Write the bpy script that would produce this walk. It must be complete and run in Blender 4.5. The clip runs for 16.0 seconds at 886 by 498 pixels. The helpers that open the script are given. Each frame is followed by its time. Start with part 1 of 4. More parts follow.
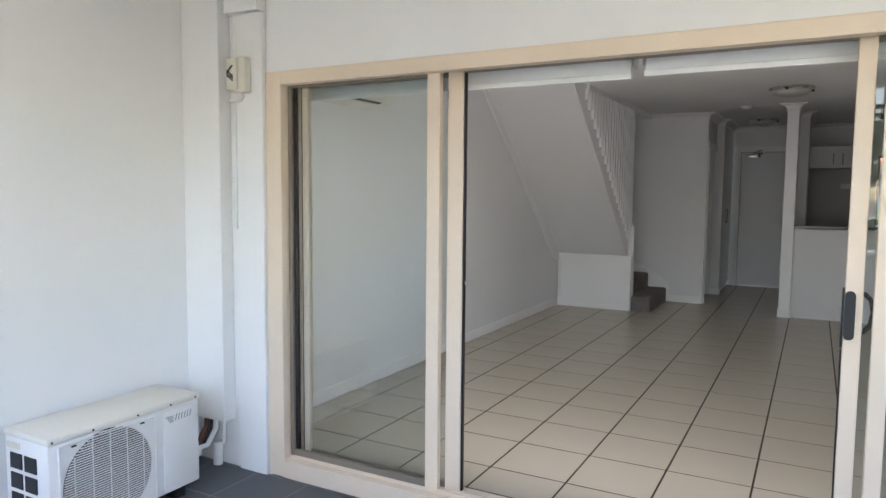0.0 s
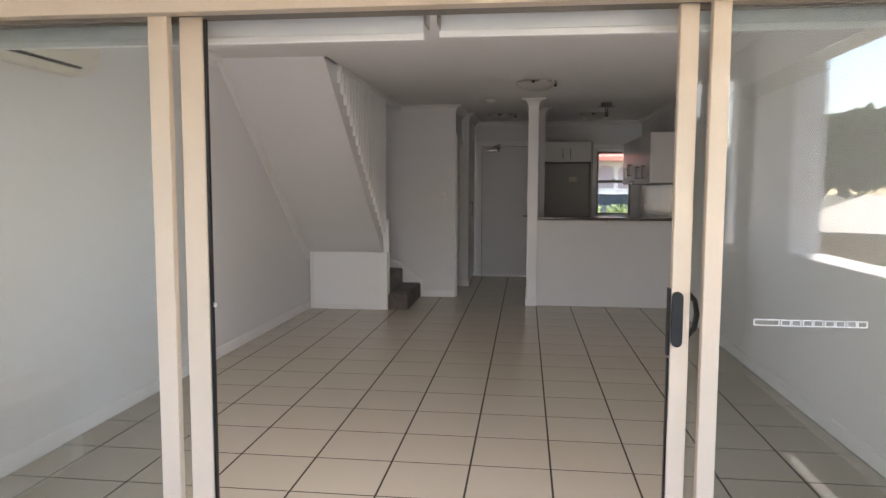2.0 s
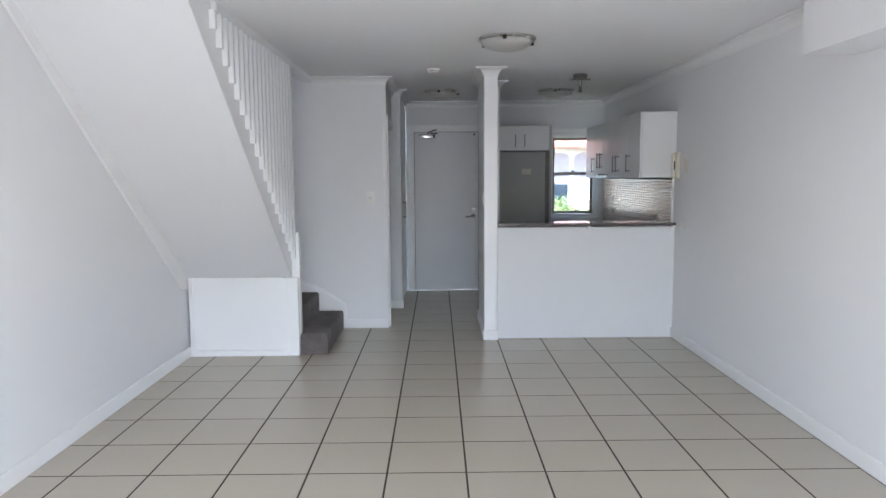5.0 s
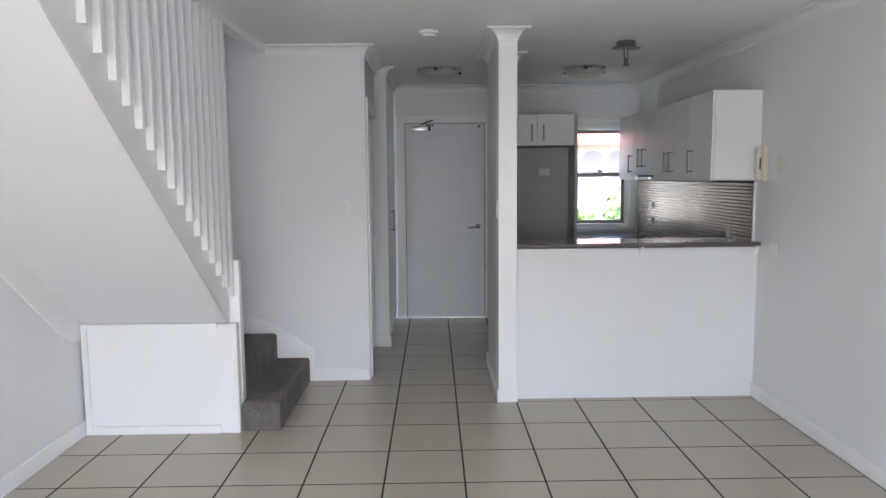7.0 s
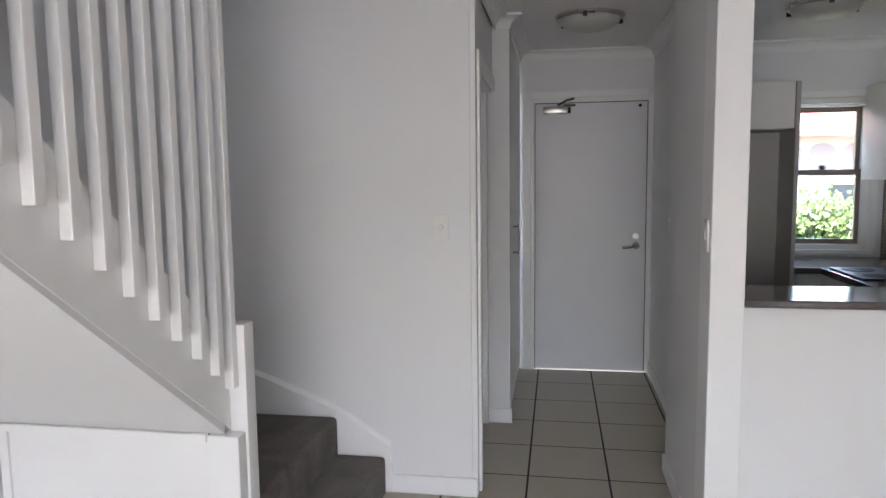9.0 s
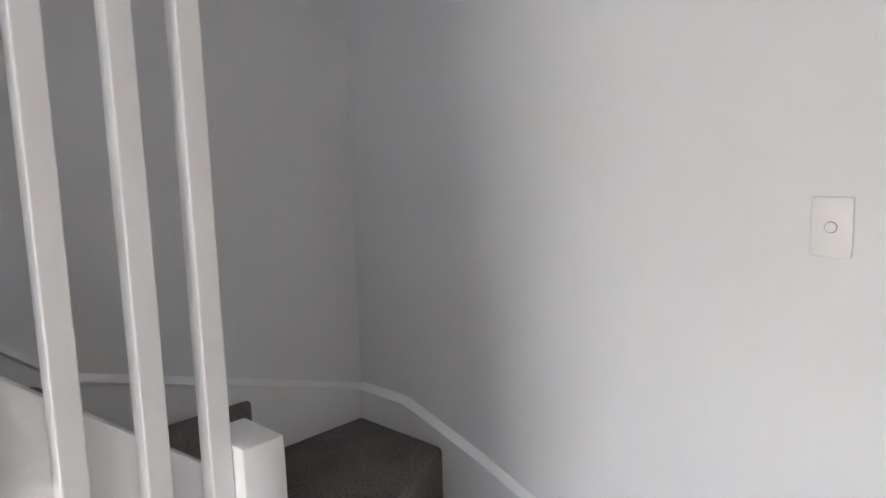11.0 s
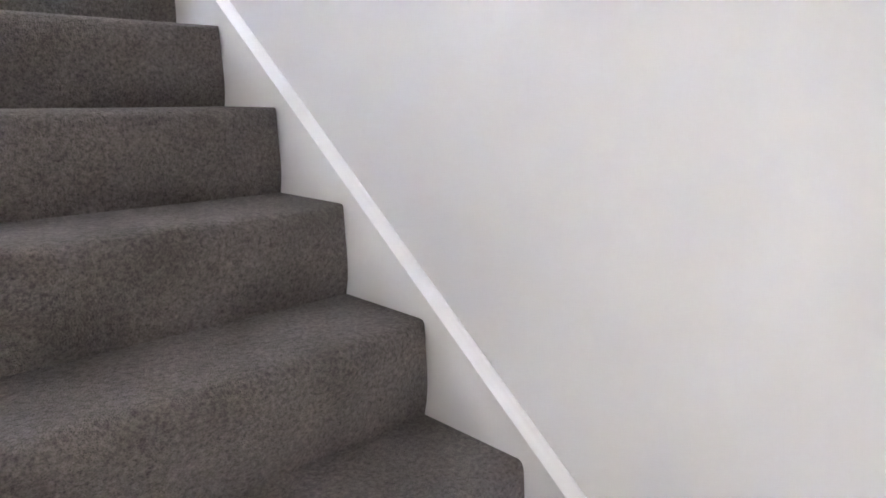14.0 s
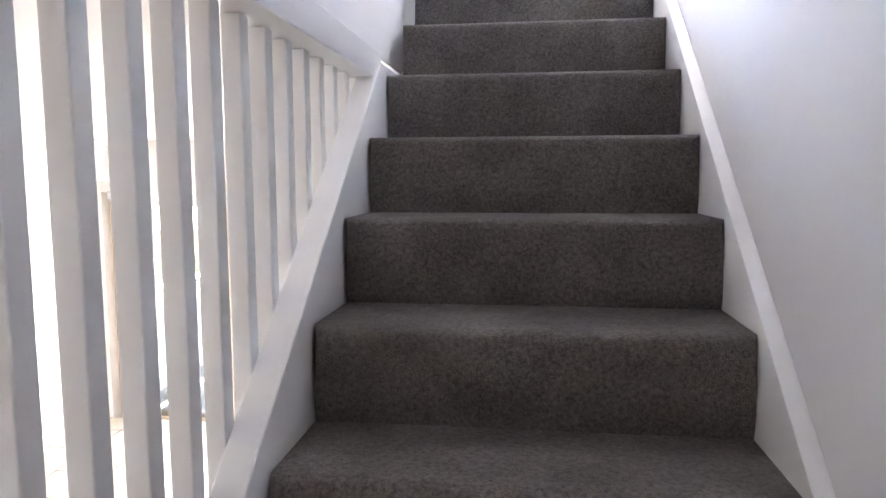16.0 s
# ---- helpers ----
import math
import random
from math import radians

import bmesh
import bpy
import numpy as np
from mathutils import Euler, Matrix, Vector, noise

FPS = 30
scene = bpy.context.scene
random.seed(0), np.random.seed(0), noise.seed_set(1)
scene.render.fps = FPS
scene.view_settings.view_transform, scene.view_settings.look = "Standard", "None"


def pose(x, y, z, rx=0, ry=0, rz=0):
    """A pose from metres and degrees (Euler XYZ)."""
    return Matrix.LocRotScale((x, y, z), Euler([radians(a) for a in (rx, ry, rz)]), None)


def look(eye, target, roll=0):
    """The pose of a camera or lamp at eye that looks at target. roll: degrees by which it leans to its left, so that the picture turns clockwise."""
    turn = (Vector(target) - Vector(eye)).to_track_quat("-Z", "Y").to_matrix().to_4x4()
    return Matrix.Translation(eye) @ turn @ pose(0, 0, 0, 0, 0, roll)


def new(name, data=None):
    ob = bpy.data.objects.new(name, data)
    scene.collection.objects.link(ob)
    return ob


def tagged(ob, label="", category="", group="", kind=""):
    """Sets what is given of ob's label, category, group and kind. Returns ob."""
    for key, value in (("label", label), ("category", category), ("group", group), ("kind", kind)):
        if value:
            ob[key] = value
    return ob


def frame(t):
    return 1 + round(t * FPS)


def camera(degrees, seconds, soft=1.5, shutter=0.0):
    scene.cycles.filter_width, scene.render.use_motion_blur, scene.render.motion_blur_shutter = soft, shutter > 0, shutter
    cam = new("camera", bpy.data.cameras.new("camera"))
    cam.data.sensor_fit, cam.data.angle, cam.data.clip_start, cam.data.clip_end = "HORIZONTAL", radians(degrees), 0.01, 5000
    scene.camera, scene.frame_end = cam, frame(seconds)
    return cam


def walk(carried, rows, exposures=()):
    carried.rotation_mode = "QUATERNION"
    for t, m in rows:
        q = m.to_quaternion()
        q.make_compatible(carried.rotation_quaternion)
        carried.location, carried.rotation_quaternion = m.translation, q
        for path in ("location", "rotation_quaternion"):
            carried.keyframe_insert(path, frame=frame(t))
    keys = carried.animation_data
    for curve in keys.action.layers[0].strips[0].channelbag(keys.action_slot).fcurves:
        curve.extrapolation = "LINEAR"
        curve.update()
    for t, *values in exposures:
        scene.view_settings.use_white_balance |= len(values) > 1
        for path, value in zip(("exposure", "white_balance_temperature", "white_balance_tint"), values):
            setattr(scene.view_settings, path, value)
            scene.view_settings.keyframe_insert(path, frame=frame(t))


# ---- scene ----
cam = camera(65.8, 16.0)
PATH = [
    (0, (0.204, -2.483, 1.402), (-0.746, -0.731, 1.237), 0.5),
    (0.5, (0.202, -2.352, 1.41), (-0.633, -0.542, 1.243), 0.4),
    (1, (0.091, -2.213, 1.407), (-0.62, -0.351, 1.237), 0.4),
    (1.5, (-0.037, -2.06, 1.41), (-0.547, -0.134, 1.238), 0.4),
    (2, (-0.143, -1.891, 1.385), (-0.38, 0.087, 1.21), 0.2),
    (2.5, (-0.275, -1.629, 1.401), (-0.39, 0.359, 1.219), 0.2),
    (3, (-0.399, -1.385, 1.42), (-0.47, 0.604, 1.224), 0.2),
    (3.5, (-0.499, -1.026, 1.387), (-0.534, 0.964, 1.19), 0.0),
    (4, (-0.529, -0.61, 1.427), (-0.534, 1.38, 1.219), -0.1),
    (6.3, (-0.535, 1.153, 1.502), (-0.509, 3.141, 1.289), -0.5),
    (6.5, (-0.53, 1.348, 1.493), (-0.501, 3.336, 1.283), -0.5),
    (7, (-0.543, 1.799, 1.508), (-0.516, 3.788, 1.295), -0.5),
    (7.5, (-0.57, 2.26, 1.52), (-0.568, 4.248, 1.304), -0.5),
    (8, (-0.591, 2.741, 1.523), (-0.624, 4.729, 1.309), -0.4),
    (8.5, (-0.636, 3.221, 1.501), (-0.789, 5.204, 1.285), -0.4),
    (8.7, (-0.644, 3.412, 1.513), (-0.865, 5.388, 1.298), -0.5),
    (10.8, (-0.818, 5.185, 1.445), (-2.056, 6.734, 1.200), -1.5),
    (11, (-0.833, 5.324, 1.443), (-2.194, 6.762, 1.163), -1.6),
    (11.5, (-1.027, 5.677, 1.400), (-2.594, 6.878, 1.083), -1.2),
    (12, (-1.232, 6.141, 1.474), (-3.115, 6.597, 0.978), -2.2),
    (12.5, (-1.330, 6.142, 1.379), (-3.296, 6.153, 1.008), -1.7),
    (13, (-1.431, 6.223, 1.394), (-3.327, 5.676, 1.068), -1.2),
    (13.5, (-1.654, 6.248, 1.435), (-3.335, 5.218, 1.096), -1.4),
    (14, (-1.801, 6.187, 1.689), (-3.168, 4.794, 1.253), 0.0),
    (14.5, (-1.935, 6.231, 1.813), (-2.766, 4.443, 1.475), -1.3),
    (15, (-2.022, 6.144, 1.859), (-2.377, 4.195, 1.583), -0.5),
    (15.5, (-2.156, 6.012, 2.041), (-2.108, 4.028, 1.795), -0.9),
    (16, (-2.212, 5.837, 2.125), (-1.958, 3.865, 1.913), -0.2),
]
EXPO = [(0.0, 3.16, 6850, 14), (0.6, 3.18, 7100, 17), (1.2, 3.2, 7250, 18), (2.7, 3.3, 7550, 22), (3.4, 3.6, 6400, 14), (4.0, 4.1, 6150, 14), (7.0, 4.63, 6400, 16),
        (8.7, 4.62, 6700, 18), (10.8, 5.1, 6500, 16), (11.1, 5.2, 6800, 17), (12.0, 6.1, 7000, 16), (13.0, 7.1, 6900, 17), (14.5, 7.05, 6800, 18), (15.0, 6.75, 6950, 19), (15.4, 6.45, 7000, 20), (16.0, 6.05, 7050, 21)]
walk(cam, [(t, look(eye, target, roll)) for t, eye, target, roll in PATH], EXPO)

# ---- world and sun ----
SUN_EL, SUN_AZ = radians(64.6), radians(152.4)
world = bpy.data.worlds.new("world")
scene.world = world
world.use_nodes = True
wn, wl = world.node_tree.nodes, world.node_tree.links
sky = wn.new("ShaderNodeTexSky")
sky.sky_type, sky.sun_disc = "NISHITA", False
sky.sun_elevation, sky.sun_rotation = SUN_EL, SUN_AZ
sky.air_density, sky.dust_density = 1.1, 0.4
wcoord = wn.new("ShaderNodeTexCoord")
wmap = wn.new("ShaderNodeMapping")
wmap.inputs["Scale"].default_value = (1, 1, 2.6)
cloud = wn.new("ShaderNodeTexNoise")
cloud.inputs["Scale"].default_value, cloud.inputs["Detail"].default_value = 2.6, 7
cramp = wn.new("ShaderNodeValToRGB")
cramp.color_ramp.elements[0].position, cramp.color_ramp.elements[1].position = 0.52, 0.70
cmix = wn.new("ShaderNodeMixRGB")
cmix.inputs[2].default_value = (3.4, 3.5, 3.75, 1)
wl.new(wcoord.outputs["Generated"], wmap.inputs["Vector"])
wl.new(wmap.outputs["Vector"], cloud.inputs["Vector"])
wl.new(cloud.outputs["Fac"], cramp.inputs["Fac"])
wl.new(cramp.outputs["Color"], cmix.inputs[0])
wl.new(sky.outputs["Color"], cmix.inputs[1])
wl.new(cmix.outputs["Color"], wn["Background"].inputs["Color"])
wn["Background"].inputs["Strength"].default_value = 0.14

sun_dir = Vector((math.sin(SUN_AZ) * math.cos(SUN_EL), math.cos(SUN_AZ) * math.cos(SUN_EL), math.sin(SUN_EL)))
sun = new("sun", bpy.data.lights.new("sun", "SUN"))
sun.data.energy, sun.data.angle, sun.data.color = 4.0, radians(0.55), (1.0, 0.96, 0.9)
sun.matrix_world = look(sun_dir * 40, (0, 0, 0))

# added area lamps as daylight: in the sliding door and an unseen upstairs window


def daylight(name, x0, x1, z0, z1, y, watts, color):
    lamp = new(name, bpy.data.lights.new(name, "AREA"))
    lamp.data.shape, lamp.data.size, lamp.data.size_y = "RECTANGLE", x1 - x0, z1 - z0
    lamp.data.energy, lamp.data.color = watts, color
    lamp.matrix_world = look(((x0 + x1) / 2, y, (z0 + z1) / 2), ((x0 + x1) / 2, y + 1, (z0 + z1) / 2))


daylight("door_daylight", -2.1, 0.65, 0.40, 1.72, 0.345, 2.8, (1.0, 0.99, 0.98))
daylight("upstairs_daylight", -0.6, 1.15, 3.3, 4.85, 0.33, 3.6, (0.74, 0.85, 1.0))

# ---- materials ----


def material(name, color, rough=0.6, metal=0.0, spec=0.5):
    m = bpy.data.materials.new(name)
    m.use_nodes = True
    b = m.node_tree.nodes["Principled BSDF"]
    b.inputs["Base Color"].default_value = (*color, 1)
    b.inputs["Roughness"].default_value, b.inputs["Metallic"].default_value = rough, metal
    b.inputs["Specular IOR Level"].default_value = spec
    return m


def varied(m, scale, amount, bump=0.0, bump_scale=None, rough_var=0.0, island=0.0, objvar=0.0, stretch=(1, 1, 1)):
    """Mottled colour at two scales, fine relief, and an optional tone per object or island."""
    nt = m.node_tree
    n, l = nt.nodes, nt.links
    b = n["Principled BSDF"]
    base = tuple(b.inputs["Base Color"].default_value)
    co = n.new("ShaderNodeTexCoord")
    mp = n.new("ShaderNodeMapping")
    mp.inputs["Scale"].default_value = stretch
    l.new(co.outputs["Object"], mp.inputs["Vector"])
    big, fine = n.new("ShaderNodeTexNoise"), n.new("ShaderNodeTexNoise")
    big.inputs["Scale"].default_value, big.inputs["Detail"].default_value = scale, 4
    fine.inputs["Scale"].default_value, fine.inputs["Detail"].default_value = bump_scale or scale * 25, 3
    l.new(mp.outputs["Vector"], big.inputs["Vector"])
    l.new(mp.outputs["Vector"], fine.inputs["Vector"])
    add = n.new("ShaderNodeMath")
    add.operation = "ADD"
    l.new(big.outputs["Fac"], add.inputs[0])
    l.new(fine.outputs["Fac"], add.inputs[1])
    last = add.outputs[0]
    if island or objvar:
        src = n.new("ShaderNodeObjectInfo").outputs["Random"] if objvar else n.new("ShaderNodeNewGeometry").outputs["Random Per Island"]
        mul = n.new("ShaderNodeMath")
        mul.operation = "MULTIPLY_ADD"
        l.new(src, mul.inputs[0])
        mul.inputs[1].default_value = (objvar or island) / max(amount, 1e-3)
        l.new(last, mul.inputs[2])
        last = mul.outputs[0]
    rng = n.new("ShaderNodeMapRange")
    top = 2.0 + (objvar or island) / max(amount, 1e-3)
    rng.inputs["From Max"].default_value = top
    rng.inputs["To Min"].default_value, rng.inputs["To Max"].default_value = 1 - amount, 1 + amount
    rng.clamp = False
    l.new(last, rng.inputs["Value"])
    mix = n.new("ShaderNodeVectorMath")
    mix.operation = "SCALE"
    mix.inputs[0].default_value = base[:3]
    l.new(rng.outputs[0], mix.inputs["Scale"])
    l.new(mix.outputs[0], b.inputs["Base Color"])
    if rough_var:
        rr = n.new("ShaderNodeMapRange")
        r0 = b.inputs["Roughness"].default_value
        rr.inputs["To Min"].default_value, rr.inputs["To Max"].default_value = max(0.02, r0 - rough_var), min(1, r0 + rough_var)
        l.new(big.outputs["Fac"], rr.inputs["Value"])
        l.new(rr.outputs[0], b.inputs["Roughness"])
    if bump:
        bp = n.new("ShaderNodeBump")
        bp.inputs["Strength"].default_value, bp.inputs["Distance"].default_value = bump, 0.004
        l.new(fine.outputs["Fac"], bp.inputs["Height"])
        l.new(bp.outputs[0], b.inputs["Normal"])
    return m


M_WALL = varied(material("wall_paint", (0.80, 0.80, 0.805), 0.6, 0, 0.3), 1.3, 0.02, 0.05, 160)
M_CEIL = varied(material("ceiling_paint", (0.84, 0.835, 0.83), 0.85, 0, 0.15), 1.0, 0.02, 0.06, 200)
M_RENDER = varied(material("balcony_render", (0.84, 0.83, 0.81), 0.75, 0, 0.2), 0.9, 0.035, 0.12, 110)
M_TRIM = varied(material("trim_gloss_paint", (0.87, 0.87, 0.87), 0.3, 0, 0.5), 3, 0.015, 0.02, 60)
M_DOOR = varied(material("door_paint", (0.74, 0.75, 0.78), 0.38, 0, 0.45), 2, 0.015, 0.03, 90)
M_TILE = varied(material("beige_floor_tile", (0.49, 0.443, 0.365), 0.24, 0, 0.5), 2.2, 0.05, 0.02, 40, 0.05, 0, 0.03)
M_GROUT = varied(material("dark_grout", (0.028, 0.021, 0.016), 0.95), 20, 0.25, 0.3, 200)
M_SLATE = varied(material("slate_grey_tile", (0.085, 0.09, 0.098), 0.5), 3, 0.14, 0.15, 60, 0.1, 0, 0.06)
M_GROUT2 = varied(material("grey_grout", (0.24, 0.24, 0.23), 0.9), 20, 0.15, 0.2, 200)


def carpet():
    """Cut pile: fine light and dark tufts over broad shading of the nap."""
    m = material("charcoal_carpet", (0.07, 0.064, 0.06), 1.0, 0, 0.03)
    n, l = m.node_tree.nodes, m.node_tree.links
    b = n["Principled BSDF"]
    co = n.new("ShaderNodeTexCoord")
    tuft, nap, fleck = n.new("ShaderNodeTexNoise"), n.new("ShaderNodeTexNoise"), n.new("ShaderNodeTexVoronoi")
    tuft.inputs["Scale"].default_value, tuft.inputs["Detail"].default_value, tuft.inputs["Roughness"].default_value = 130, 7, 0.8
    nap.inputs["Scale"].default_value, nap.inputs["Detail"].default_value = 7, 4
    fleck.inputs["Scale"].default_value = 330
    for q in (tuft, nap, fleck):
        l.new(co.outputs["Object"], q.inputs["Vector"])
    ramp = n.new("ShaderNodeValToRGB")
    ramp.color_ramp.elements[0].position, ramp.color_ramp.elements[1].position = 0.30, 0.72
    ramp.color_ramp.elements[0].color, ramp.color_ramp.elements[1].color = (0.05, 0.045, 0.0425, 1), (0.29, 0.258, 0.242, 1)
    l.new(tuft.outputs["Fac"], ramp.inputs["Fac"])
    rg = n.new("ShaderNodeMapRange")
    rg.inputs["From Min"].default_value, rg.inputs["From Max"].default_value = 0.3, 0.7
    rg.inputs["To Min"].default_value, rg.inputs["To Max"].default_value = 0.78, 1.22
    l.new(nap.outputs["Fac"], rg.inputs["Value"])
    sc = n.new("ShaderNodeVectorMath")
    sc.operation = "SCALE"
    l.new(ramp.outputs["Color"], sc.inputs[0])
    l.new(rg.outputs[0], sc.inputs["Scale"])
    l.new(sc.outputs[0], b.inputs["Base Color"])
    ad = n.new("ShaderNodeMath")
    ad.operation = "ADD"
    l.new(tuft.outputs["Fac"], ad.inputs[0])
    l.new(fleck.outputs["Distance"], ad.inputs[1])
    bp = n.new("ShaderNodeBump")
    bp.inputs["Strength"].default_value, bp.inputs["Distance"].default_value = 0.7, 0.004
    l.new(ad.outputs[0], bp.inputs["Height"])
    l.new(bp.outputs[0], b.inputs["Normal"])
    b.inputs["Sheen Weight"].default_value, b.inputs["Sheen Roughness"].default_value = 0.12, 0.5
    return m


M_CARPET = carpet()
M_ALU = varied(material("cream_powder_coat", (0.80, 0.655, 0.51), 0.42, 0, 0.45), 2.5, 0.035, 0.04, 120)
M_ALU_IN = varied(material("bronze_track", (0.23, 0.19, 0.15), 0.45, 0.2), 8, 0.12, 0.05, 100)
M_BLACK = varied(material("black_plastic", (0.012, 0.012, 0.013), 0.4), 15, 0.2, 0.05, 150)
M_WHITEP = varied(material("white_plastic", (0.83, 0.825, 0.80), 0.35), 4, 0.02, 0.02, 90)
M_CREAMP = varied(material("aged_cream_plastic", (0.72, 0.68, 0.58), 0.4), 4, 0.05, 0.03, 90)
M_BLIND = varied(material("blind_fabric", (0.80, 0.82, 0.84), 0.8, 0, 0.2), 5, 0.02, 0.15, 400)
M_STEEL = varied(material("brushed_steel", (0.62, 0.61, 0.59), 0.28, 1.0), 6, 0.08, 0.05, 300, 0.08)
M_CHROME = material("chrome", (0.75, 0.75, 0.75), 0.12, 1.0)
M_MELA = varied(material("white_melamine", (0.77, 0.77, 0.76), 0.32), 3, 0.015, 0.02, 90)
M_GRANITE = varied(material("dark_granite", (0.12, 0.10, 0.097), 0.12, 0, 0.6), 60, 0.75, 0.0, 240)
M_MOSAIC = varied(material("metallic_mosaic", (0.27, 0.235, 0.205), 0.25, 0.85), 5, 0.1, 0.03, 90, 0.06, 0.18)
M_HANDLE = varied(material("dull_steel", (0.24, 0.235, 0.225), 0.35, 1.0), 6, 0.08, 0.05, 300, 0.08)
# one even grey for the recess back and the side panel
M_FRIDGE = varied(material("grey_recess", (0.46, 0.45, 0.435), 0.55), 2, 0.05, 0.05, 120)
M_FROST = material("frosted_glass", (0.50, 0.50, 0.475), 0.35, 0, 0.5)
M_ACBODY = varied(material("ac_enamel", (0.82, 0.81, 0.79), 0.4), 2.2, 0.05, 0.04, 100)
M_ACTOP = varied(material("weathered_ac_top", (0.80, 0.76, 0.68), 0.5), 6, 0.10, 0.06, 80)
M_DARK = varied(material("dark_cavity", (0.02, 0.021, 0.024), 0.7), 10, 0.2)
M_LOGO = material("grey_print", (0.33, 0.33, 0.37), 0.5)
M_CABLE = varied(material("copper_brown_cable", (0.16, 0.07, 0.05), 0.5), 20, 0.3)
M_STICK = material("white_decal", (0.85, 0.85, 0.85), 0.5)
M_LEAF = varied(material("leaf", (0.07, 0.115, 0.03), 0.6), 0.7, 0.35, 0, 4, 0, 0.5)
M_BARK = varied(material("bark", (0.12, 0.09, 0.065), 0.9), 5, 0.3, 0.5, 40)
M_GRASS = varied(material("grass_ground", (0.15, 0.145, 0.11), 0.95), 0.12, 0.3, 0.3, 3)
M_REDROOF = varied(material("red_roof_metal", (0.40, 0.12, 0.10), 0.6), 1.2, 0.12, 0.1, 12)
M_ROOF = varied(material("pale_roof_metal", (0.42, 0.39, 0.34), 0.5), 1.2, 0.08, 0.1, 12)
M_BRICK = varied(material("ochre_house_wall", (0.48, 0.34, 0.20), 0.8), 1.2, 0.12, 0.1, 12)
M_HOUSE = varied(material("white_house_wall", (0.76, 0.75, 0.72), 0.7), 1.0, 0.05, 0.05, 12)
# arched panes: the washed-out glare of overexposure is put into this pale colour
M_WASHEDPANE = varied(material("washed_out_pane", (0.36, 0.31, 0.35), 0.3), 3, 0.1)
M_PANE = material("house_window_pane", (0.06, 0.08, 0.11), 0.08, 0, 0.6)


def glass(name, tint, refl):
    """Thin sheet glass: clear with a gloss that grows at grazing angles."""
    m = bpy.data.materials.new(name)
    m.use_nodes = True
    n, l = m.node_tree.nodes, m.node_tree.links
    n.remove(n["Principled BSDF"])
    tr, gl, mx, lw, pw, ad = (n.new("ShaderNodeBsdfTransparent"), n.new("ShaderNodeBsdfGlossy"), n.new("ShaderNodeMixShader"),
                              n.new("ShaderNodeLayerWeight"), n.new("ShaderNodeMath"), n.new("ShaderNodeMath"))
    tr.inputs["Color"].default_value = (*tint, 1)
    gl.inputs["Roughness"].default_value = 0.0
    pw.operation, pw.inputs[1].default_value = "POWER", 4.0
    ad.operation = "MULTIPLY_ADD"
    ad.inputs[1].default_value, ad.inputs[2].default_value = 0.8, refl
    l.new(lw.outputs["Facing"], pw.inputs[0])
    l.new(pw.outputs[0], ad.inputs[0])
    l.new(ad.outputs[0], mx.inputs[0])
    l.new(tr.outputs[0], mx.inputs[1])
    l.new(gl.outputs[0], mx.inputs[2])
    l.new(mx.outputs[0], n["Material Output"].inputs["Surface"])
    return m


M_GLASS = glass("tinted_door_glass", (0.925, 0.945, 0.942), 0.048)
# grey tint added to dim the bright view outside; no screen is modelled
M_WINGLASS = glass("dimming_window_glass", (0.68, 0.69, 0.67), 0.02)

# ---- mesh helpers ----


def box(bm, x0, y0, z0, x1, y1, z1, bevel=0.0, seg=2):
    r = bmesh.ops.create_cube(bm, size=1)
    vs = r["verts"]
    sx, sy, sz = x1 - x0, y1 - y0, z1 - z0
    for v in vs:
        v.co = Vector(((v.co.x + 0.5) * sx + x0, (v.co.y + 0.5) * sy + y0, (v.co.z + 0.5) * sz + z0))
    if bevel:
        es = {e for v in vs for e in v.link_edges}
        bmesh.ops.bevel(bm, geom=list(es), offset=bevel, segments=seg, affect="EDGES", profile=0.5)
    return bm


def boxes(*rows, bevel=0.0):
    bm = bmesh.new()
    for r in rows:
        box(bm, *r, bevel=bevel)
    return bm


def prism(pts, axis, a, b, bevel=0.0, bm=None):
    """A flat outline drawn out along an axis. pts: (u, v) in the plane of the other two axes, in the order x, y, z."""
    bm = bm or bmesh.new()

    def at(u, v, w):
        return {"x": (w, u, v), "y": (u, w, v), "z": (u, v, w)}[axis]
    lo = [bm.verts.new(at(u, v, a)) for u, v in pts]
    hi = [bm.verts.new(at(u, v, b)) for u, v in pts]
    f = [bm.faces.new(lo), bm.faces.new(hi)]
    for i in range(len(pts)):
        j = (i + 1) % len(pts)
        f.append(bm.faces.new((lo[i], lo[j], hi[j], hi[i])))
    bmesh.ops.recalc_face_normals(bm, faces=f)
    if bevel:
        es = {e for fc in f for e in fc.edges}
        bmesh.ops.bevel(bm, geom=list(es), offset=bevel, segments=2, affect="EDGES", profile=0.5)
    return bm


def cyl(bm, x, y, z0, z1, r, seg=20, r2=None, axis="z"):
    """A round bar; for axis x or y, the first two numbers are the other two coordinates."""
    q = bmesh.ops.create_cone(bm, cap_ends=True, segments=seg, radius1=r, radius2=r if r2 is None else r2, depth=z1 - z0)
    mid = (z0 + z1) / 2
    m = {"z": Matrix.Translation((x, y, mid)),
         "x": Matrix.Translation((mid, x, y)) @ Matrix.Rotation(math.pi / 2, 4, "Y"),
         "y": Matrix.Translation((x, mid, y)) @ Matrix.Rotation(-math.pi / 2, 4, "X")}[axis]
    bmesh.ops.transform(bm, matrix=m, verts=q["verts"])
    return bm


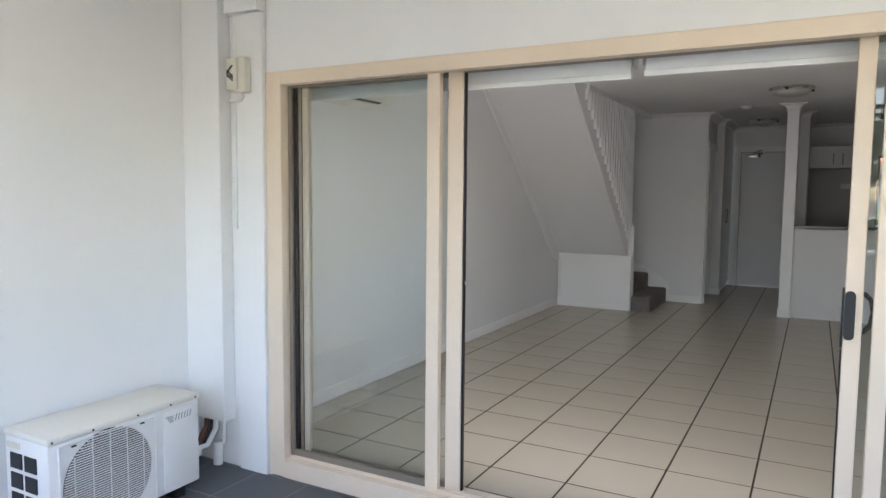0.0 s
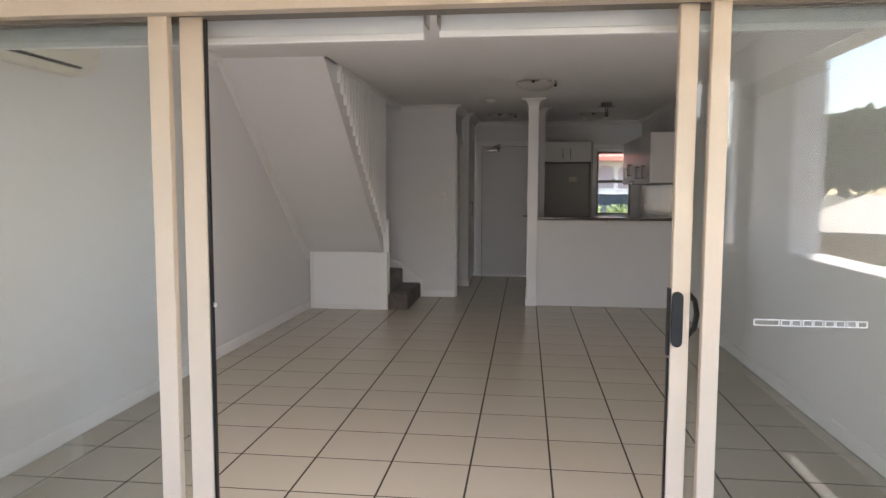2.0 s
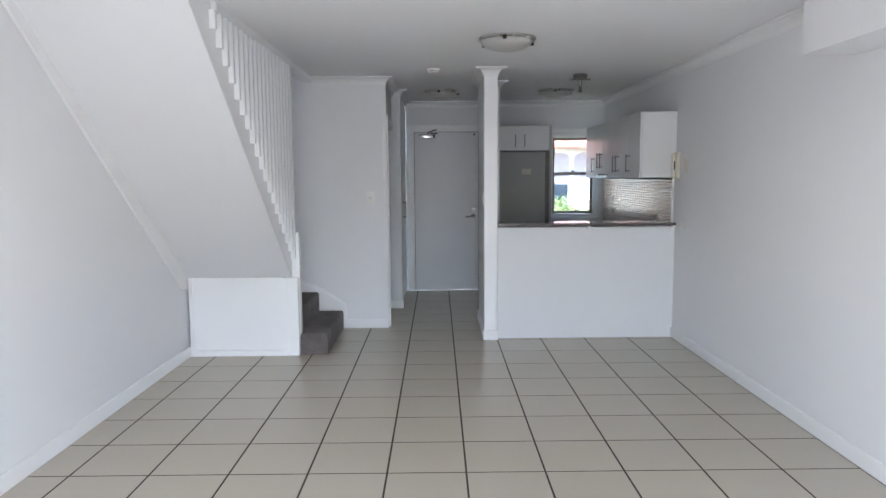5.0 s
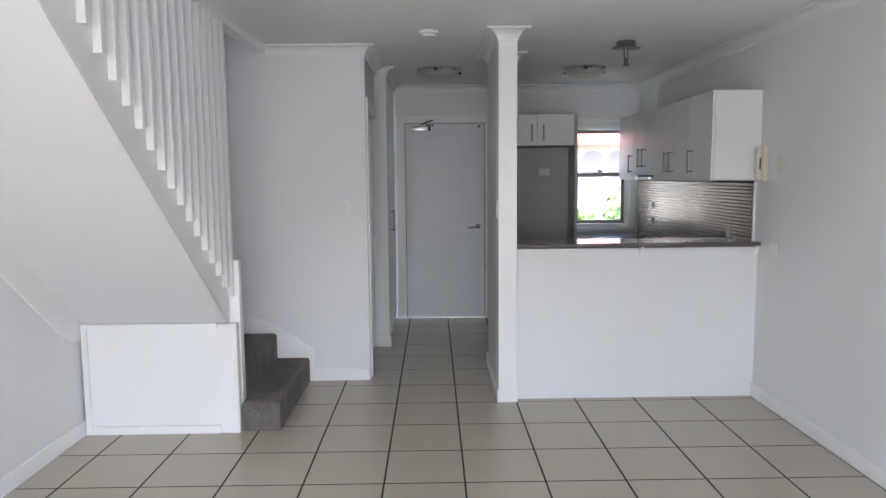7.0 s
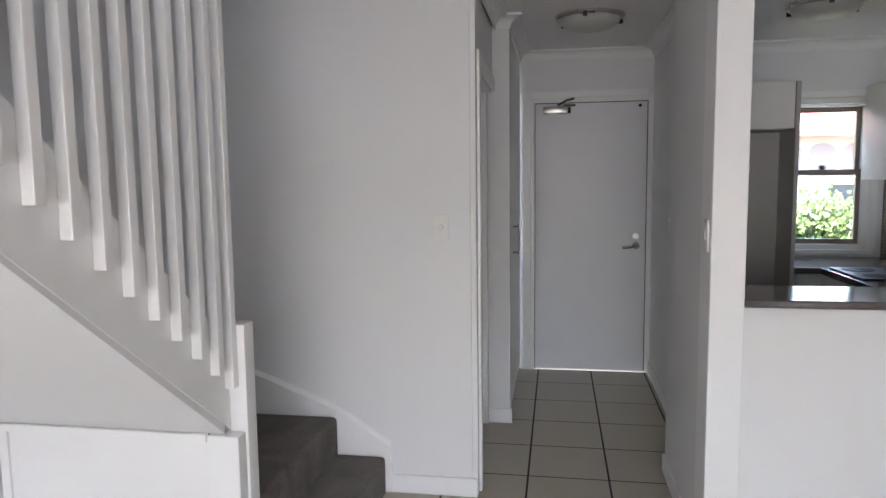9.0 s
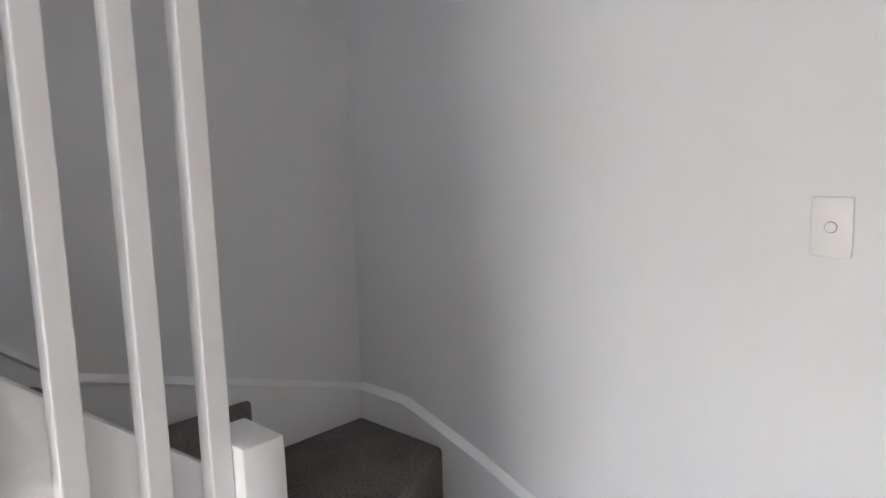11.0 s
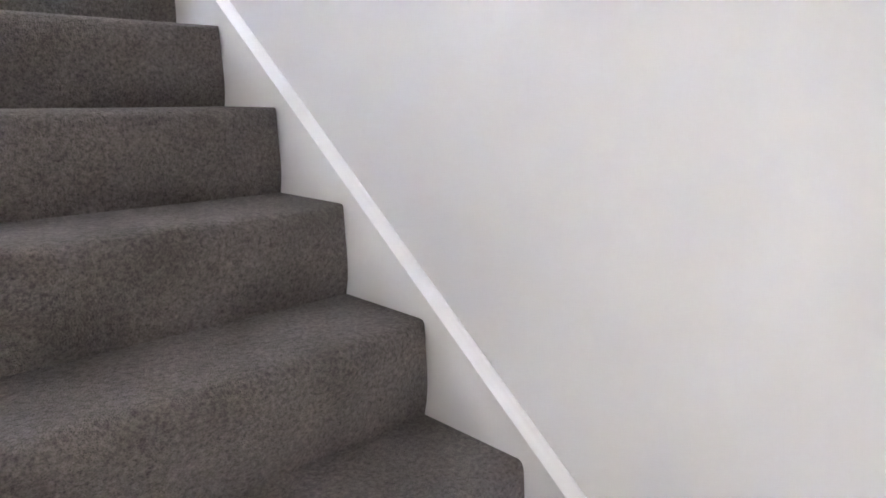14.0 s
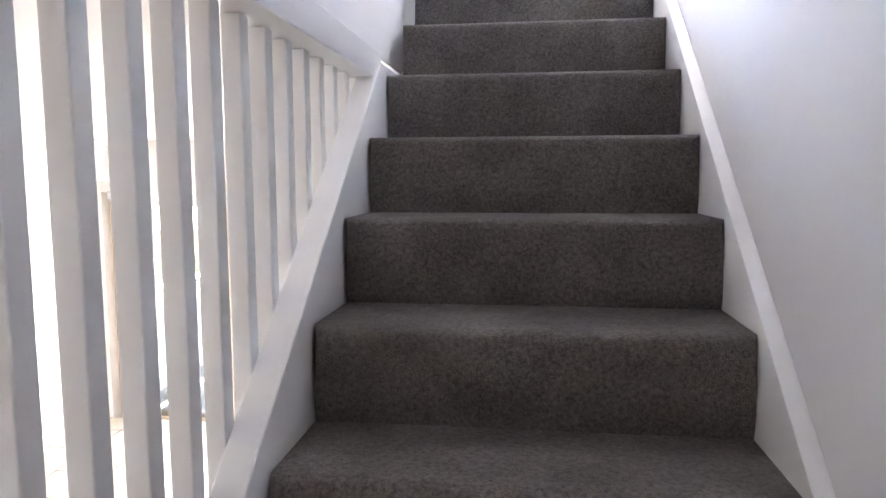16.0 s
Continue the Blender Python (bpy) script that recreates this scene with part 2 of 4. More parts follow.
def lathe(bm, profile, cx, cy, seg=40):
    rings = []
    for r, z in profile:
        rings.append([bm.verts.new((cx + r * math.cos(a), cy + r * math.sin(a), z)) for a in [2 * math.pi * k / seg for k in range(seg)]])
    for p, q in zip(rings, rings[1:]):
        for i in range(seg):
            j = (i + 1) % seg
            bm.faces.new((p[i], p[j], q[j], q[i]))
    bm.faces.new(rings[0])
    bm.faces.new(list(reversed(rings[-1])))
    bmesh.ops.recalc_face_normals(bm, faces=bm.faces[:])
    return bm


def tube(bm, pts, r, seg=10):
    pts = [Vector(p) for p in pts]
    rings = []
    for i, p in enumerate(pts):
        d = (pts[min(i + 1, len(pts) - 1)] - pts[max(i - 1, 0)]).normalized()
        s = d.orthogonal().normalized()
        if rings:
            s = (last_s - d * last_s.dot(d)).normalized()
        last_s = s
        t = d.cross(s)
        rings.append([bm.verts.new(p + (s * math.cos(a) + t * math.sin(a)) * r) for a in [2 * math.pi * k / seg for k in range(seg)]])
    for p, q in zip(rings, rings[1:]):
        for i in range(seg):
            j = (i + 1) % seg
            bm.faces.new((p[i], p[j], q[j], q[i]))
    bm.faces.new(rings[0])
    bm.faces.new(rings[-1])
    bmesh.ops.recalc_face_normals(bm, faces=bm.faces[:])
    return bm


def mesh_of(name, bm, mat, smooth=False):
    me = bpy.data.meshes.new(name)
    bm.to_mesh(me)
    bm.free()
    for m in (mat if isinstance(mat, (list, tuple)) else [mat]):
        me.materials.append(m)
    if smooth:
        me.polygons.foreach_set("use_smooth", [True] * len(me.polygons))
        me.set_sharp_from_angle(angle=radians(38))
    return me


def part(name, bm, mat, parent, label="", smooth=False):
    ob = new(name, mesh_of(name, bm, mat, smooth))
    ob.parent = parent
    return tagged(ob, label)


def solid(name, bm, mat, label, category, group="", kind="", smooth=False):
    return tagged(new(name, mesh_of(name, bm, mat, smooth)), label, category, group, kind)


def thing(name, label, category, group="", at=(0, 0, 0), kind=""):
    e = new(name)
    e.location = at
    e.empty_display_size = 0.1
    return tagged(e, label, category, group, kind)


def structure(name, bm, mat, label, category="wall", smooth=False):
    return solid(name, bm, mat, label, category, "", "structure", smooth)


# ---- plan ----
XL, XR = -2.62, 1.612          # living room side walls
CEIL = 2.43
SLAB = 2.775                   # upper floor level
YD = 0.20                      # outer face of the sliding-door wall
YI = 0.36                      # its inner face
YB = -3.30                     # inner face of the balcony's front wall
BZ = -0.10                     # balcony floor level
BXL, BXR = -2.80, 1.63         # balcony side walls
YS = 6.78                      # wall behind the winders
YE = 8.99                      # entrance wall
YK = 6.30                      # breakfast-bar wall
RISE, GO, Y5 = 0.185, 0.233, 5.806
TILE_Y = 5.44                  # a joint line across the room

# ---- living room shell ----
structure("wall_left", boxes((XL - 0.15, YI, 0, XL, 7.0, 5.3)), M_WALL, "smooth white painted plaster wall beside the staircase")
structure("wall_right", boxes((XR, YI, 0, XR + 0.15, YE + 0.15, 2.75)), M_WALL, "smooth white painted plaster wall of the living room")
structure("wall_stair_end", boxes((XL, YS, 0, -1.05, YS + 0.11, 5.3)), M_WALL, "white plaster wall behind the stair winders")
bm = boxes((-1.14, YS + 0.11, 2.05, -1.04, 7.78, 2.75), (-1.07, 7.78, 0, -0.94, 7.9, 2.75), (-1.05, YS + 0.012, 0, -1.025, YS + 0.11, 2.75))
structure("wall_corridor_left", bm, M_WALL, "white corridor wall with a door opening and nib")
bm = boxes((-1.04, YE, 0, -0.87, YE + 0.15, 2.75), (-0.87, YE, 2.09, 0.04, YE + 0.15, 2.75), (0.04, YE, 0, 0.90, YE + 0.15, 2.75),
           (0.90, YE, 0, 1.52, YE + 0.15, 0.95), (0.90, YE, 2.03, 1.52, YE + 0.15, 2.75), (1.52, YE, 0, XR, YE + 0.15, 2.75))
structure("wall_entrance", bm, M_WALL, "white end wall with entry door and kitchen window openings")
structure("wall_corridor_nib", boxes((-0.112, 6.42, 0, -0.006, 7.12, CEIL)), M_WALL, "white partition behind the post")
structure("wall_corridor_right", boxes((-0.112, 7.12, 0, 0.10, 7.20, CEIL), (0.035, 7.20, 0, 0.10, YE, CEIL)), M_WALL, "white partition between corridor and kitchen")
structure("column", boxes((-0.12, 6.24, 0, 0.0, 6.42, CEIL), bevel=0.004), M_TRIM, "square white painted post at the end of the partition", "post")
structure("wall_closet_back", boxes((-1.75, YS + 0.11, 0, -1.65, YE, 2.75)), M_WALL, "plain white wall inside the side room")

# slab with the stairwell cut out
bm = boxes((-1.72, YD, CEIL, XR, YE + 0.1, SLAB - 0.004), (XL, YD, CEIL, -1.72, 3.45, SLAB - 0.004), (XL, 3.4505, CEIL, -1.72, 3.516, CEIL + 0.03), (XL, YS + 0.11, CEIL, -1.72, YE, SLAB - 0.004))
structure("ceiling", bm, M_CEIL, "flat white plaster ceiling", "ceiling")
structure("bulkhead", boxes((1.33, YI, 2.09, XR, 3.69, CEIL)), M_WALL, "boxed white plaster bulkhead along the ceiling", "bulkhead")

# sliding-door wall
structure("wall_facade_left", boxes((BXL - 0.2, YD, BZ - 0.02, -2.28, YI, 2.75)), M_RENDER, "white rendered facade pier beside the sliding door")
structure("wall_facade_head", boxes((-2.28, YD, 2.0, 1.455, YI, 2.75)), M_RENDER, "white rendered facade wall above the sliding door")
structure("wall_facade_right", boxes((1.455, YD, BZ - 0.02, XR + 0.15, YI, 2.75)), M_RENDER, "white rendered facade pier on the far jamb")

# upper storey round the stairwell
bm = boxes((-1.775, 3.45, 2.461, -1.72, YS, 5.3), (-1.72, 3.55, SLAB, -1.62, YS, 5.3))
structure("wall_stairwell", bm, M_WALL, "white plaster wall above the open stair side")
# unseen room; its window opening is placed to keep sky off the end wall
bm = boxes((XL, YD, 2.775, -0.65, YI, 5.3), (1.2, YD, 2.775, XR, YI, 5.3), (-0.65, YD, 2.775, 1.2, YI, 3.3), (-0.65, YD, 4.9, 1.2, YI, 5.3),
           (XR, YD, 2.775, XR + 0.1, 3.55, 5.3), (-1.62, 3.45, 2.775, XR, 3.55, 5.3), (XL - 0.15, YD, 2.775, XL, YI, 5.3))
structure("wall_upstairs", bm, M_WALL, "white walls of the unseen upper room")
structure("ceiling_upstairs", boxes((XL - 0.1, YD, 5.3, XR + 0.1, YS + 0.1, 5.4)), M_CEIL, "white ceiling above the stairwell", "ceiling")
structure("floor_upstairs", boxes((XL, YD, SLAB - 0.003, XR, 3.476 - 0.0, SLAB + 0.002)), M_CARPET, "charcoal carpet on the upper floor", "floor")


def cornice(name, path, closed=False, size=0.076):
    """A cove moulding under the ceiling along wall corners; the room lies to the left of the path."""
    prof = [(0, 0), (0, -size)] + [(0.006, -size)] + [(0.006 + (size - 0.012) * (1 - math.cos(a)), -size + (size - 0.012) * math.sin(a)) for a in [radians(k) for k in (15, 35, 55, 75, 90)]] + [(size, -0.012), (size, 0)]
    bm = bmesh.new()
    rings = []
    n = len(path)
    for i, p in enumerate(path):
        p = Vector(p)
        a = Vector(path[i - 1]) if (i or closed) else None
        c = Vector(path[(i + 1) % n]) if (i < n - 1 or closed) else None
        n1 = (p - a).normalized() if a is not None else (c - p).normalized()
        n2 = (c - p).normalized() if c is not None else n1
        l1, l2 = Vector((-n1.y, n1.x)), Vector((-n2.y, n2.x))
        m = (l1 + l2) / max(0.2, 1 + l1.dot(l2))
        rings.append([bm.verts.new((p.x + m.x * u, p.y + m.y * u, CEIL + v)) for u, v in prof])
    k = len(prof)
    last = n if closed else n - 1
    for i in range(last):
        p, q = rings[i], rings[(i + 1) % n]
        for j in range(k):
            bm.faces.new((p[j], p[(j + 1) % k], q[(j + 1) % k], q[j]))
    bmesh.ops.recalc_face_normals(bm, faces=bm.faces[:])
    structure(name, bm, M_CEIL, "white plaster cove cornice under the ceiling", "cornice")


cornice("trim_cornice_right", [(XR, 3.69), (XR, YE), (0.10, YE), (0.10, 7.12), (-0.006, 7.12), (-0.006, 6.42)])
cornice("trim_cornice_bulkhead", [(1.33, YI), (1.33, 3.69), (XR, 3.69)])
cornice("trim_cornice_corridor", [(-0.112, 6.42), (-0.112, 7.20), (0.035, 7.20), (0.035, YE), (-0.94, YE), (-0.94, 7.9)])
cornice("trim_cornice_post", [(0.0, 6.42), (0.0, 6.24), (-0.12, 6.24), (-0.12, 6.42)])
cornice("trim_cornice_nib", [(-0.94, 7.9), (-0.94, 7.78), (-1.07, 7.78)])
cornice("trim_cornice_stub", [(-1.025, 7.78), (-1.025, YS), (-1.72, YS)])
cornice("trim_cornice_left", [(XL, 3.45), (XL, YI)])


def baseboard(name, x0, y0, x1, y1, h=0.09):
    structure(name, boxes((x0, y0, 0, x1, y1, h), bevel=0.004), M_TRIM, "white painted skirting board", "skirting board")


baseboard("baseboard_left", XL, YI, XL + 0.014, 5.755)
baseboard("baseboard_right", XR - 0.014, YI, XR, YK)
baseboard("baseboard_stub", -1.45, YS - 0.014, -1.025, YS)
baseboard("baseboard_corridor_right", -0.126, 6.42, -0.112, 7.20)
baseboard("baseboard_corridor_far", 0.021, 7.20, 0.035, YE)
baseboard("baseboard_post", -0.13, 6.228, 0.006, 6.42)
baseboard("baseboard_entrance", -0.94, YE - 0.014, -0.875, YE)
baseboard("baseboard_nib", -1.07, 7.768, -0.928, 7.78)

# ---- breakfast bar and kitchen ----
structure("wall_breakfast_bar", boxes((0.0, YK, 0, XR, YK + 0.12, 1.02)), M_WALL, "low white wall carrying the breakfast bar")
solid("breakfast_counter", boxes((0.004, YK - 0.05, 1.033, XR - 0.003, YK + 0.30, 1.057), bevel=0.004), M_GRANITE, "polished dark speckled granite breakfast bar top", "countertop")
for bx in (0.82, 1.585):
    solid("bar_bracket", prism([(YK - 0.045, 1.032), (YK, 1.032), (YK, 0.955)], "x", bx, bx + 0.02), M_TRIM,
          "small white triangular bracket under the bar top", "bracket", "bar brackets")


def pull(parent, x, y, z, axis, length=0.13, out=(0, -1, 0)):
    bm = bmesh.new()
    o = Vector(out) * 0.036
    c = Vector((x, y, z))
    d = Vector((0, 0, 1)) if axis == "z" else Vector((0, 1, 0))
    tube(bm, [c + o - d * length / 2, c + o + d * length / 2], 0.0055, 10)
    for s in (-0.42, 0.42):
        tube(bm, [c + d * length * s, c + o + d * length * s], 0.005, 8)
    part("handle", bm, M_HANDLE, parent, "brushed steel bar handle", True)


# wall cabinets on the right wall
# (from, to, underside, handle at, handle height); the pair over the hood is shorter
for a, b, zb, hy, hz in ((6.300, 6.684, 1.462, 6.630, 1.594), (6.684, 7.071, 1.462, 7.013, 1.597), (7.071, 7.468, 1.462, 7.129, 1.597),
                         (7.468, 7.758, 1.501, 7.690, 1.644), (7.758, 8.058, 1.501, 7.816, 1.644), (8.058, 8.533, 1.462, 8.092, 1.602)):
    c = thing("wall_cabinet", "white melamine kitchen wall cabinet with bar handle" if zb < 1.48 else "short white wall cabinet above the range hood", "cabinet", "kitchen wall cabinets", (1.5, (a + b) / 2, zb))
    off = Matrix.Translation((-1.5, -(a + b) / 2, -zb))
    body = part("body", boxes((1.302, a + 0.001, zb, XR - 0.003, b - 0.001, 2.046), bevel=0.002), M_MELA, c)
    body.matrix_parent_inverse = off
    d = part("door", boxes((1.282, a + 0.0025, zb - 0.005, 1.300, b - 0.0025, 2.046), bevel=0.0015), M_MELA, c)
    d.matrix_parent_inverse = off
    pull(d, 1.282, hy, hz, "z", 0.165, (-1, 0, 0))
rh = thing("range_hood", "slim steel slide-out range hood under the short cabinets", "range hood", "", (1.4, 7.95, 1.455))
off = Matrix.Translation((-1.4, -7.95, -1.455))
for nm, bb, mt in (("body", (1.315, 7.49, 1.455, XR - 0.004, 8.036, 1.498), M_DARK), ("front_lip", (1.288, 7.50, 1.458, 1.314, 8.026, 1.482), M_STEEL)):
    p = part(nm, boxes(bb, bevel=0.003), mt, rh)
    p.matrix_parent_inverse = off

# base units and worktop
for a, b in ((6.62, 7.20), (7.21, 7.80), (7.81, 8.38)):
    c = thing("base_cabinet", "white melamine kitchen base cabinet", "cabinet", "kitchen base cabinets")
    part("body", boxes((1.03, a, 0, XR - 0.003, b, 0.86), bevel=0.002), M_MELA, c)
    d = part("door", boxes((1.008, a + 0.002, 0.1, 1.028, b - 0.002, 0.855), bevel=0.002), M_MELA, c)
    pull(d, 1.008, a + 0.06, 0.76, "z", 0.13, (-1, 0, 0))
c = thing("sink_cabinet", "white melamine base cabinet below the kitchen window", "cabinet", "kitchen base cabinets")
part("body", boxes((0.86, 8.40, 0, XR - 0.003, YE - 0.003, 0.86), bevel=0.002), M_MELA, c)
part("door", boxes((0.862, 8.378, 0.1, 1.25, 8.398, 0.855), bevel=0.002), M_MELA, c)
solid("worktop", boxes((0.83, 8.36, 0.862, XR - 0.003, YE - 0.003, 0.90), (1.0, 6.604, 0.862, XR - 0.003, 8.358, 0.90), bevel=0.003), M_GRANITE,
      "polished dark speckled granite kitchen worktop", "countertop")
ct = thing("cooktop", "black glass cooktop set in the worktop", "cooktop")
part("glass_top", boxes((1.04, 7.84, 0.901, 1.50, 8.34, 0.909), bevel=0.002), M_BLACK, ct)
for kx, ky, kr in ((1.16, 7.96, 0.07), (1.38, 7.96, 0.09), (1.16, 8.22, 0.09), (1.38, 8.22, 0.07)):
    bm = bmesh.new()
    cyl(bm, kx, ky, 0.909, 0.911, kr, 28)
    part("hotplate_ring", bm, M_DARK, ct)
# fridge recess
structure("wall_fridge_recess", boxes((0.10, 8.60, 0, 0.795, 8.62, 1.775)), M_FRIDGE, "plain grey back of the fridge recess")
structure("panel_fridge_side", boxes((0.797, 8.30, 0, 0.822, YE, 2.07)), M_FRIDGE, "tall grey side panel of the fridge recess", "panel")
c = thing("overhead_cabinet", "white two-door cabinet above the fridge recess", "cabinet", "kitchen wall cabinets")
part("body", boxes((0.102, 8.34, 1.785, 0.795, YE - 0.003, 2.07), bevel=0.002), M_MELA, c)
for a, b, hx in ((0.104, 0.44, 0.39), (0.444, 0.795, 0.50)):
    d = part("door", boxes((a, 8.318, 1.782, b, 8.338, 2.072), bevel=0.002), M_MELA, c)
    pull(d, hx, 8.318, 1.90, "z", 0.15)
po = thing("fridge_outlet", "white power outlet in the fridge recess", "power outlet")
part("plate", boxes((0.50, 8.592, 1.50, 0.615, 8.599, 1.57), bevel=0.003), M_CREAMP, po)
for ox in (0.525, 0.572):
    part("rocker", boxes((ox, 8.588, 1.53, ox + 0.02, 8.5915, 1.55), bevel=0.001), M_WHITEP, po)

# kitchen window
w = thing("window_1", "white timber double-hung kitchen window", "window", kind="structure")
fx0, fx1, fz0, fz1 = 0.90, 1.52, 0.95, 2.03
part("window_frame", boxes((fx0, YE + 0.004, fz0, fx0 + 0.05, YE + 0.1, fz1), (fx1 - 0.05, YE + 0.004, fz0, fx1, YE + 0.1, fz1),
                           (fx0 + 0.051, YE + 0.004, fz1 - 0.06, fx1 - 0.051, YE + 0.1, fz1), (fx0 + 0.051, YE + 0.004, fz0, fx1 - 0.051, YE + 0.1, fz0 + 0.04)), M_TRIM, w)
part("window_sill", boxes((fx0 - 0.03, YE - 0.03, fz0 - 0.03, fx1 + 0.03, YE - 0.002, fz0 + 0.004), bevel=0.004), M_TRIM, w)
part("architrave", boxes((fx0 - 0.055, YE - 0.016, fz0 + 0.006, fx0, YE - 0.002, fz1 + 0.05), (fx0 + 0.001, YE - 0.016, fz1, fx1 + 0.05, YE - 0.002, fz1 + 0.05),
                         (fx1, YE - 0.016, fz0 + 0.006, fx1 + 0.05, YE - 0.002, fz1 - 0.001), bevel=0.003), M_TRIM, w)
zm = 1.505
for nm, a, b, yy in (("upper_sash", zm - 0.02, fz1 - 0.062, YE + 0.06), ("lower_sash", fz0 + 0.042, zm + 0.02, YE + 0.025)):
    s = part(nm, boxes((fx0 + 0.052, yy, a, fx0 + 0.082, yy + 0.03, b), (fx1 - 0.082, yy, a, fx1 - 0.052, yy + 0.03, b),
                       (fx0 + 0.083, yy, a, fx1 - 0.083, yy + 0.03, a + 0.035), (fx0 + 0.083, yy, b - 0.035, fx1 - 0.083, yy + 0.03, b)), M_ALU_IN, w)
    g = part("pane", boxes((fx0 + 0.083, yy + 0.013, a + 0.035, fx1 - 0.083, yy + 0.017, b - 0.035)), M_WINGLASS, s)
    g.visible_shadow = False
bm = bmesh.new()
cyl(bm, 1.21, YE + 0.03, zm + 0.02, zm + 0.05, 0.018, 16)
box(bm, 1.185, YE + 0.012, zm + 0.03, 1.235, YE + 0.03, zm + 0.04)
part("latch", bm, M_BLACK, w)
part("blind_headrail", boxes((fx0 + 0.055, YE - 0.05, fz1 - 0.05, fx1 - 0.055, YE - 0.018, fz1 - 0.006), bevel=0.004), M_WHITEP, w)

# splashback of small square tiles
sp = thing("splashback", "metallic bronze splashback of small square mosaic tiles", "splashback")
part("backing", boxes((XR - 0.008, 6.358, 0.902, XR - 0.002, YE - 0.02, 1.453)), M_DARK, sp)
part("edge_strip", boxes((XR - 0.016, 6.347, 0.902, XR - 0.001, 6.357, 1.453)), M_TRIM, sp)
verts, faces = [], []
rng = random.Random(4)
TP, TF = 0.0245, 0.0212        # tile pitch and face
for r in range(22):
    for c in range(int((YE - 0.03 - 6.360) / TP)):
        y0, z0 = 6.360 + c * TP, 0.904 + r * TP
        x = XR - 0.0130 - rng.random() * 0.0004
        ty, tz = (rng.random() - 0.5) * 0.0005, (rng.random() - 0.5) * 0.0005
        i = len(verts)
        verts += [(XR - 0.008, y0, z0), (XR - 0.008, y0 + TF, z0), (XR - 0.008, y0 + TF, z0 + TF), (XR - 0.008, y0, z0 + TF)]
        g = 0.0016
        verts += [(x - ty - tz, y0 + g, z0 + g), (x + ty - tz, y0 + TF - g, z0 + g), (x + ty + tz, y0 + TF - g, z0 + TF - g), (x - ty + tz, y0 + g, z0 + TF - g)]
        faces += [(i + 4, i + 7, i + 6, i + 5), (i, i + 4, i + 5, i + 1), (i + 1, i + 5, i + 6, i + 2), (i + 2, i + 6, i + 7, i + 3), (i + 3, i + 7, i + 4, i)]
me = bpy.data.meshes.new("mosaic_sheet")
me.from_pydata(verts, [], faces)
me.materials.append(M_MOSAIC)
ob = new("mosaic_sheet", me)
ob.parent = sp
tagged(ob, "bronze and silver square mosaic tiles", "", "", "stuff")
for oy in (8.43,):
    for oz in (1.06, 1.21):
        o = thing("wall_outlet", "small black outlet on the splashback", "power outlet", "splashback outlets")
        part("plate", boxes((XR - 0.024, oy - 0.035, oz - 0.03, XR - 0.015, oy + 0.035, oz + 0.03), bevel=0.003), M_BLACK, o)
        part("rocker", boxes((XR - 0.028, oy - 0.012, oz - 0.012, XR - 0.0242, oy + 0.012, oz + 0.012), bevel=0.001), M_DARK, o)

# intercom and right-wall plates
ic = thing("intercom_handset", "cream wall intercom with a telephone handset", "intercom")
part("base", boxes((XR - 0.035, 6.19, 1.45, XR - 0.001, 6.30, 1.68), bevel=0.008), M_CREAMP, ic, "", True)
part("handset", boxes((XR - 0.066, 6.205, 1.462, XR - 0.0355, 6.25, 1.672), bevel=0.012), M_CREAMP, ic, "", True)
part("finger_recess", boxes((XR - 0.056, 6.2035, 1.53, XR - 0.046, 6.2045, 1.605)), M_DARK, ic)
part("speaker_slots", boxes(*[(XR - 0.0368, 6.262, 1.60 + 0.01 * k, XR - 0.0352, 6.29, 1.604 + 0.01 * k) for k in range(5)]), M_LOGO, ic)


def plate(name, label, x, y, z, face, w=0.074, h=0.116, mat=None, button=True, cat="switch"):
    """A wall plate; face: the way it looks (-y, -x or +x)."""
    t = thing(name, label, cat)
    mat = mat or M_WHITEP
    if face == "-y":
        part("plate", boxes((x - w / 2, y - 0.009, z - h / 2, x + w / 2, y - 0.001, z + h / 2), bevel=0.003), mat, t, "", True)
        if button:
            bm = bmesh.new()
            cyl(bm, x, z, y - 0.0098, y - 0.0085, 0.0115, 24, axis="y")
            part("button_ring", bm, M_LOGO, t)
            bm = bmesh.new()
            cyl(bm, x, z, y - 0.014, y - 0.009, 0.0095, 20, axis="y")
            part("button", bm, mat, t, "", True)
    else:
        s = -1 if face == "-x" else 1
        a, b = sorted((x + s * 0.001, x + s * 0.009))
        part("plate", boxes((a, y - w / 2, z - h / 2, b, y + w / 2, z + h / 2), bevel=0.003), mat, t, "", True)
        if button:
            a, b = sorted((x + s * 0.009, x + s * 0.013))
            part("rocker", boxes((a, y - 0.008, z - 0.014, b, y + 0.008, z + 0.014), bevel=0.001), mat, t)
    return t


plate("light_switch", "white single light switch on the wall by the stairs", -1.185, YS, 1.281, "-y")
plate("wall_plate", "small cream wall plate beside the intercom", XR, 6.04, 1.565, "-x", 0.07, 0.11, M_CREAMP, cat="wall plate")
plate("wall_outlet", "small white outlet under the end of the bar", XR, 6.07, 1.04, "-x", 0.115, 0.072, cat="power outlet")
plate("light_switch", "white double light switch on the white post", -0.12, 6.30, 1.285, "-x", 0.074, 0.116)
plate("light_switch", "white light switch on the corridor partition", 0.035, 8.1, 1.22, "-x", 0.074, 0.14)

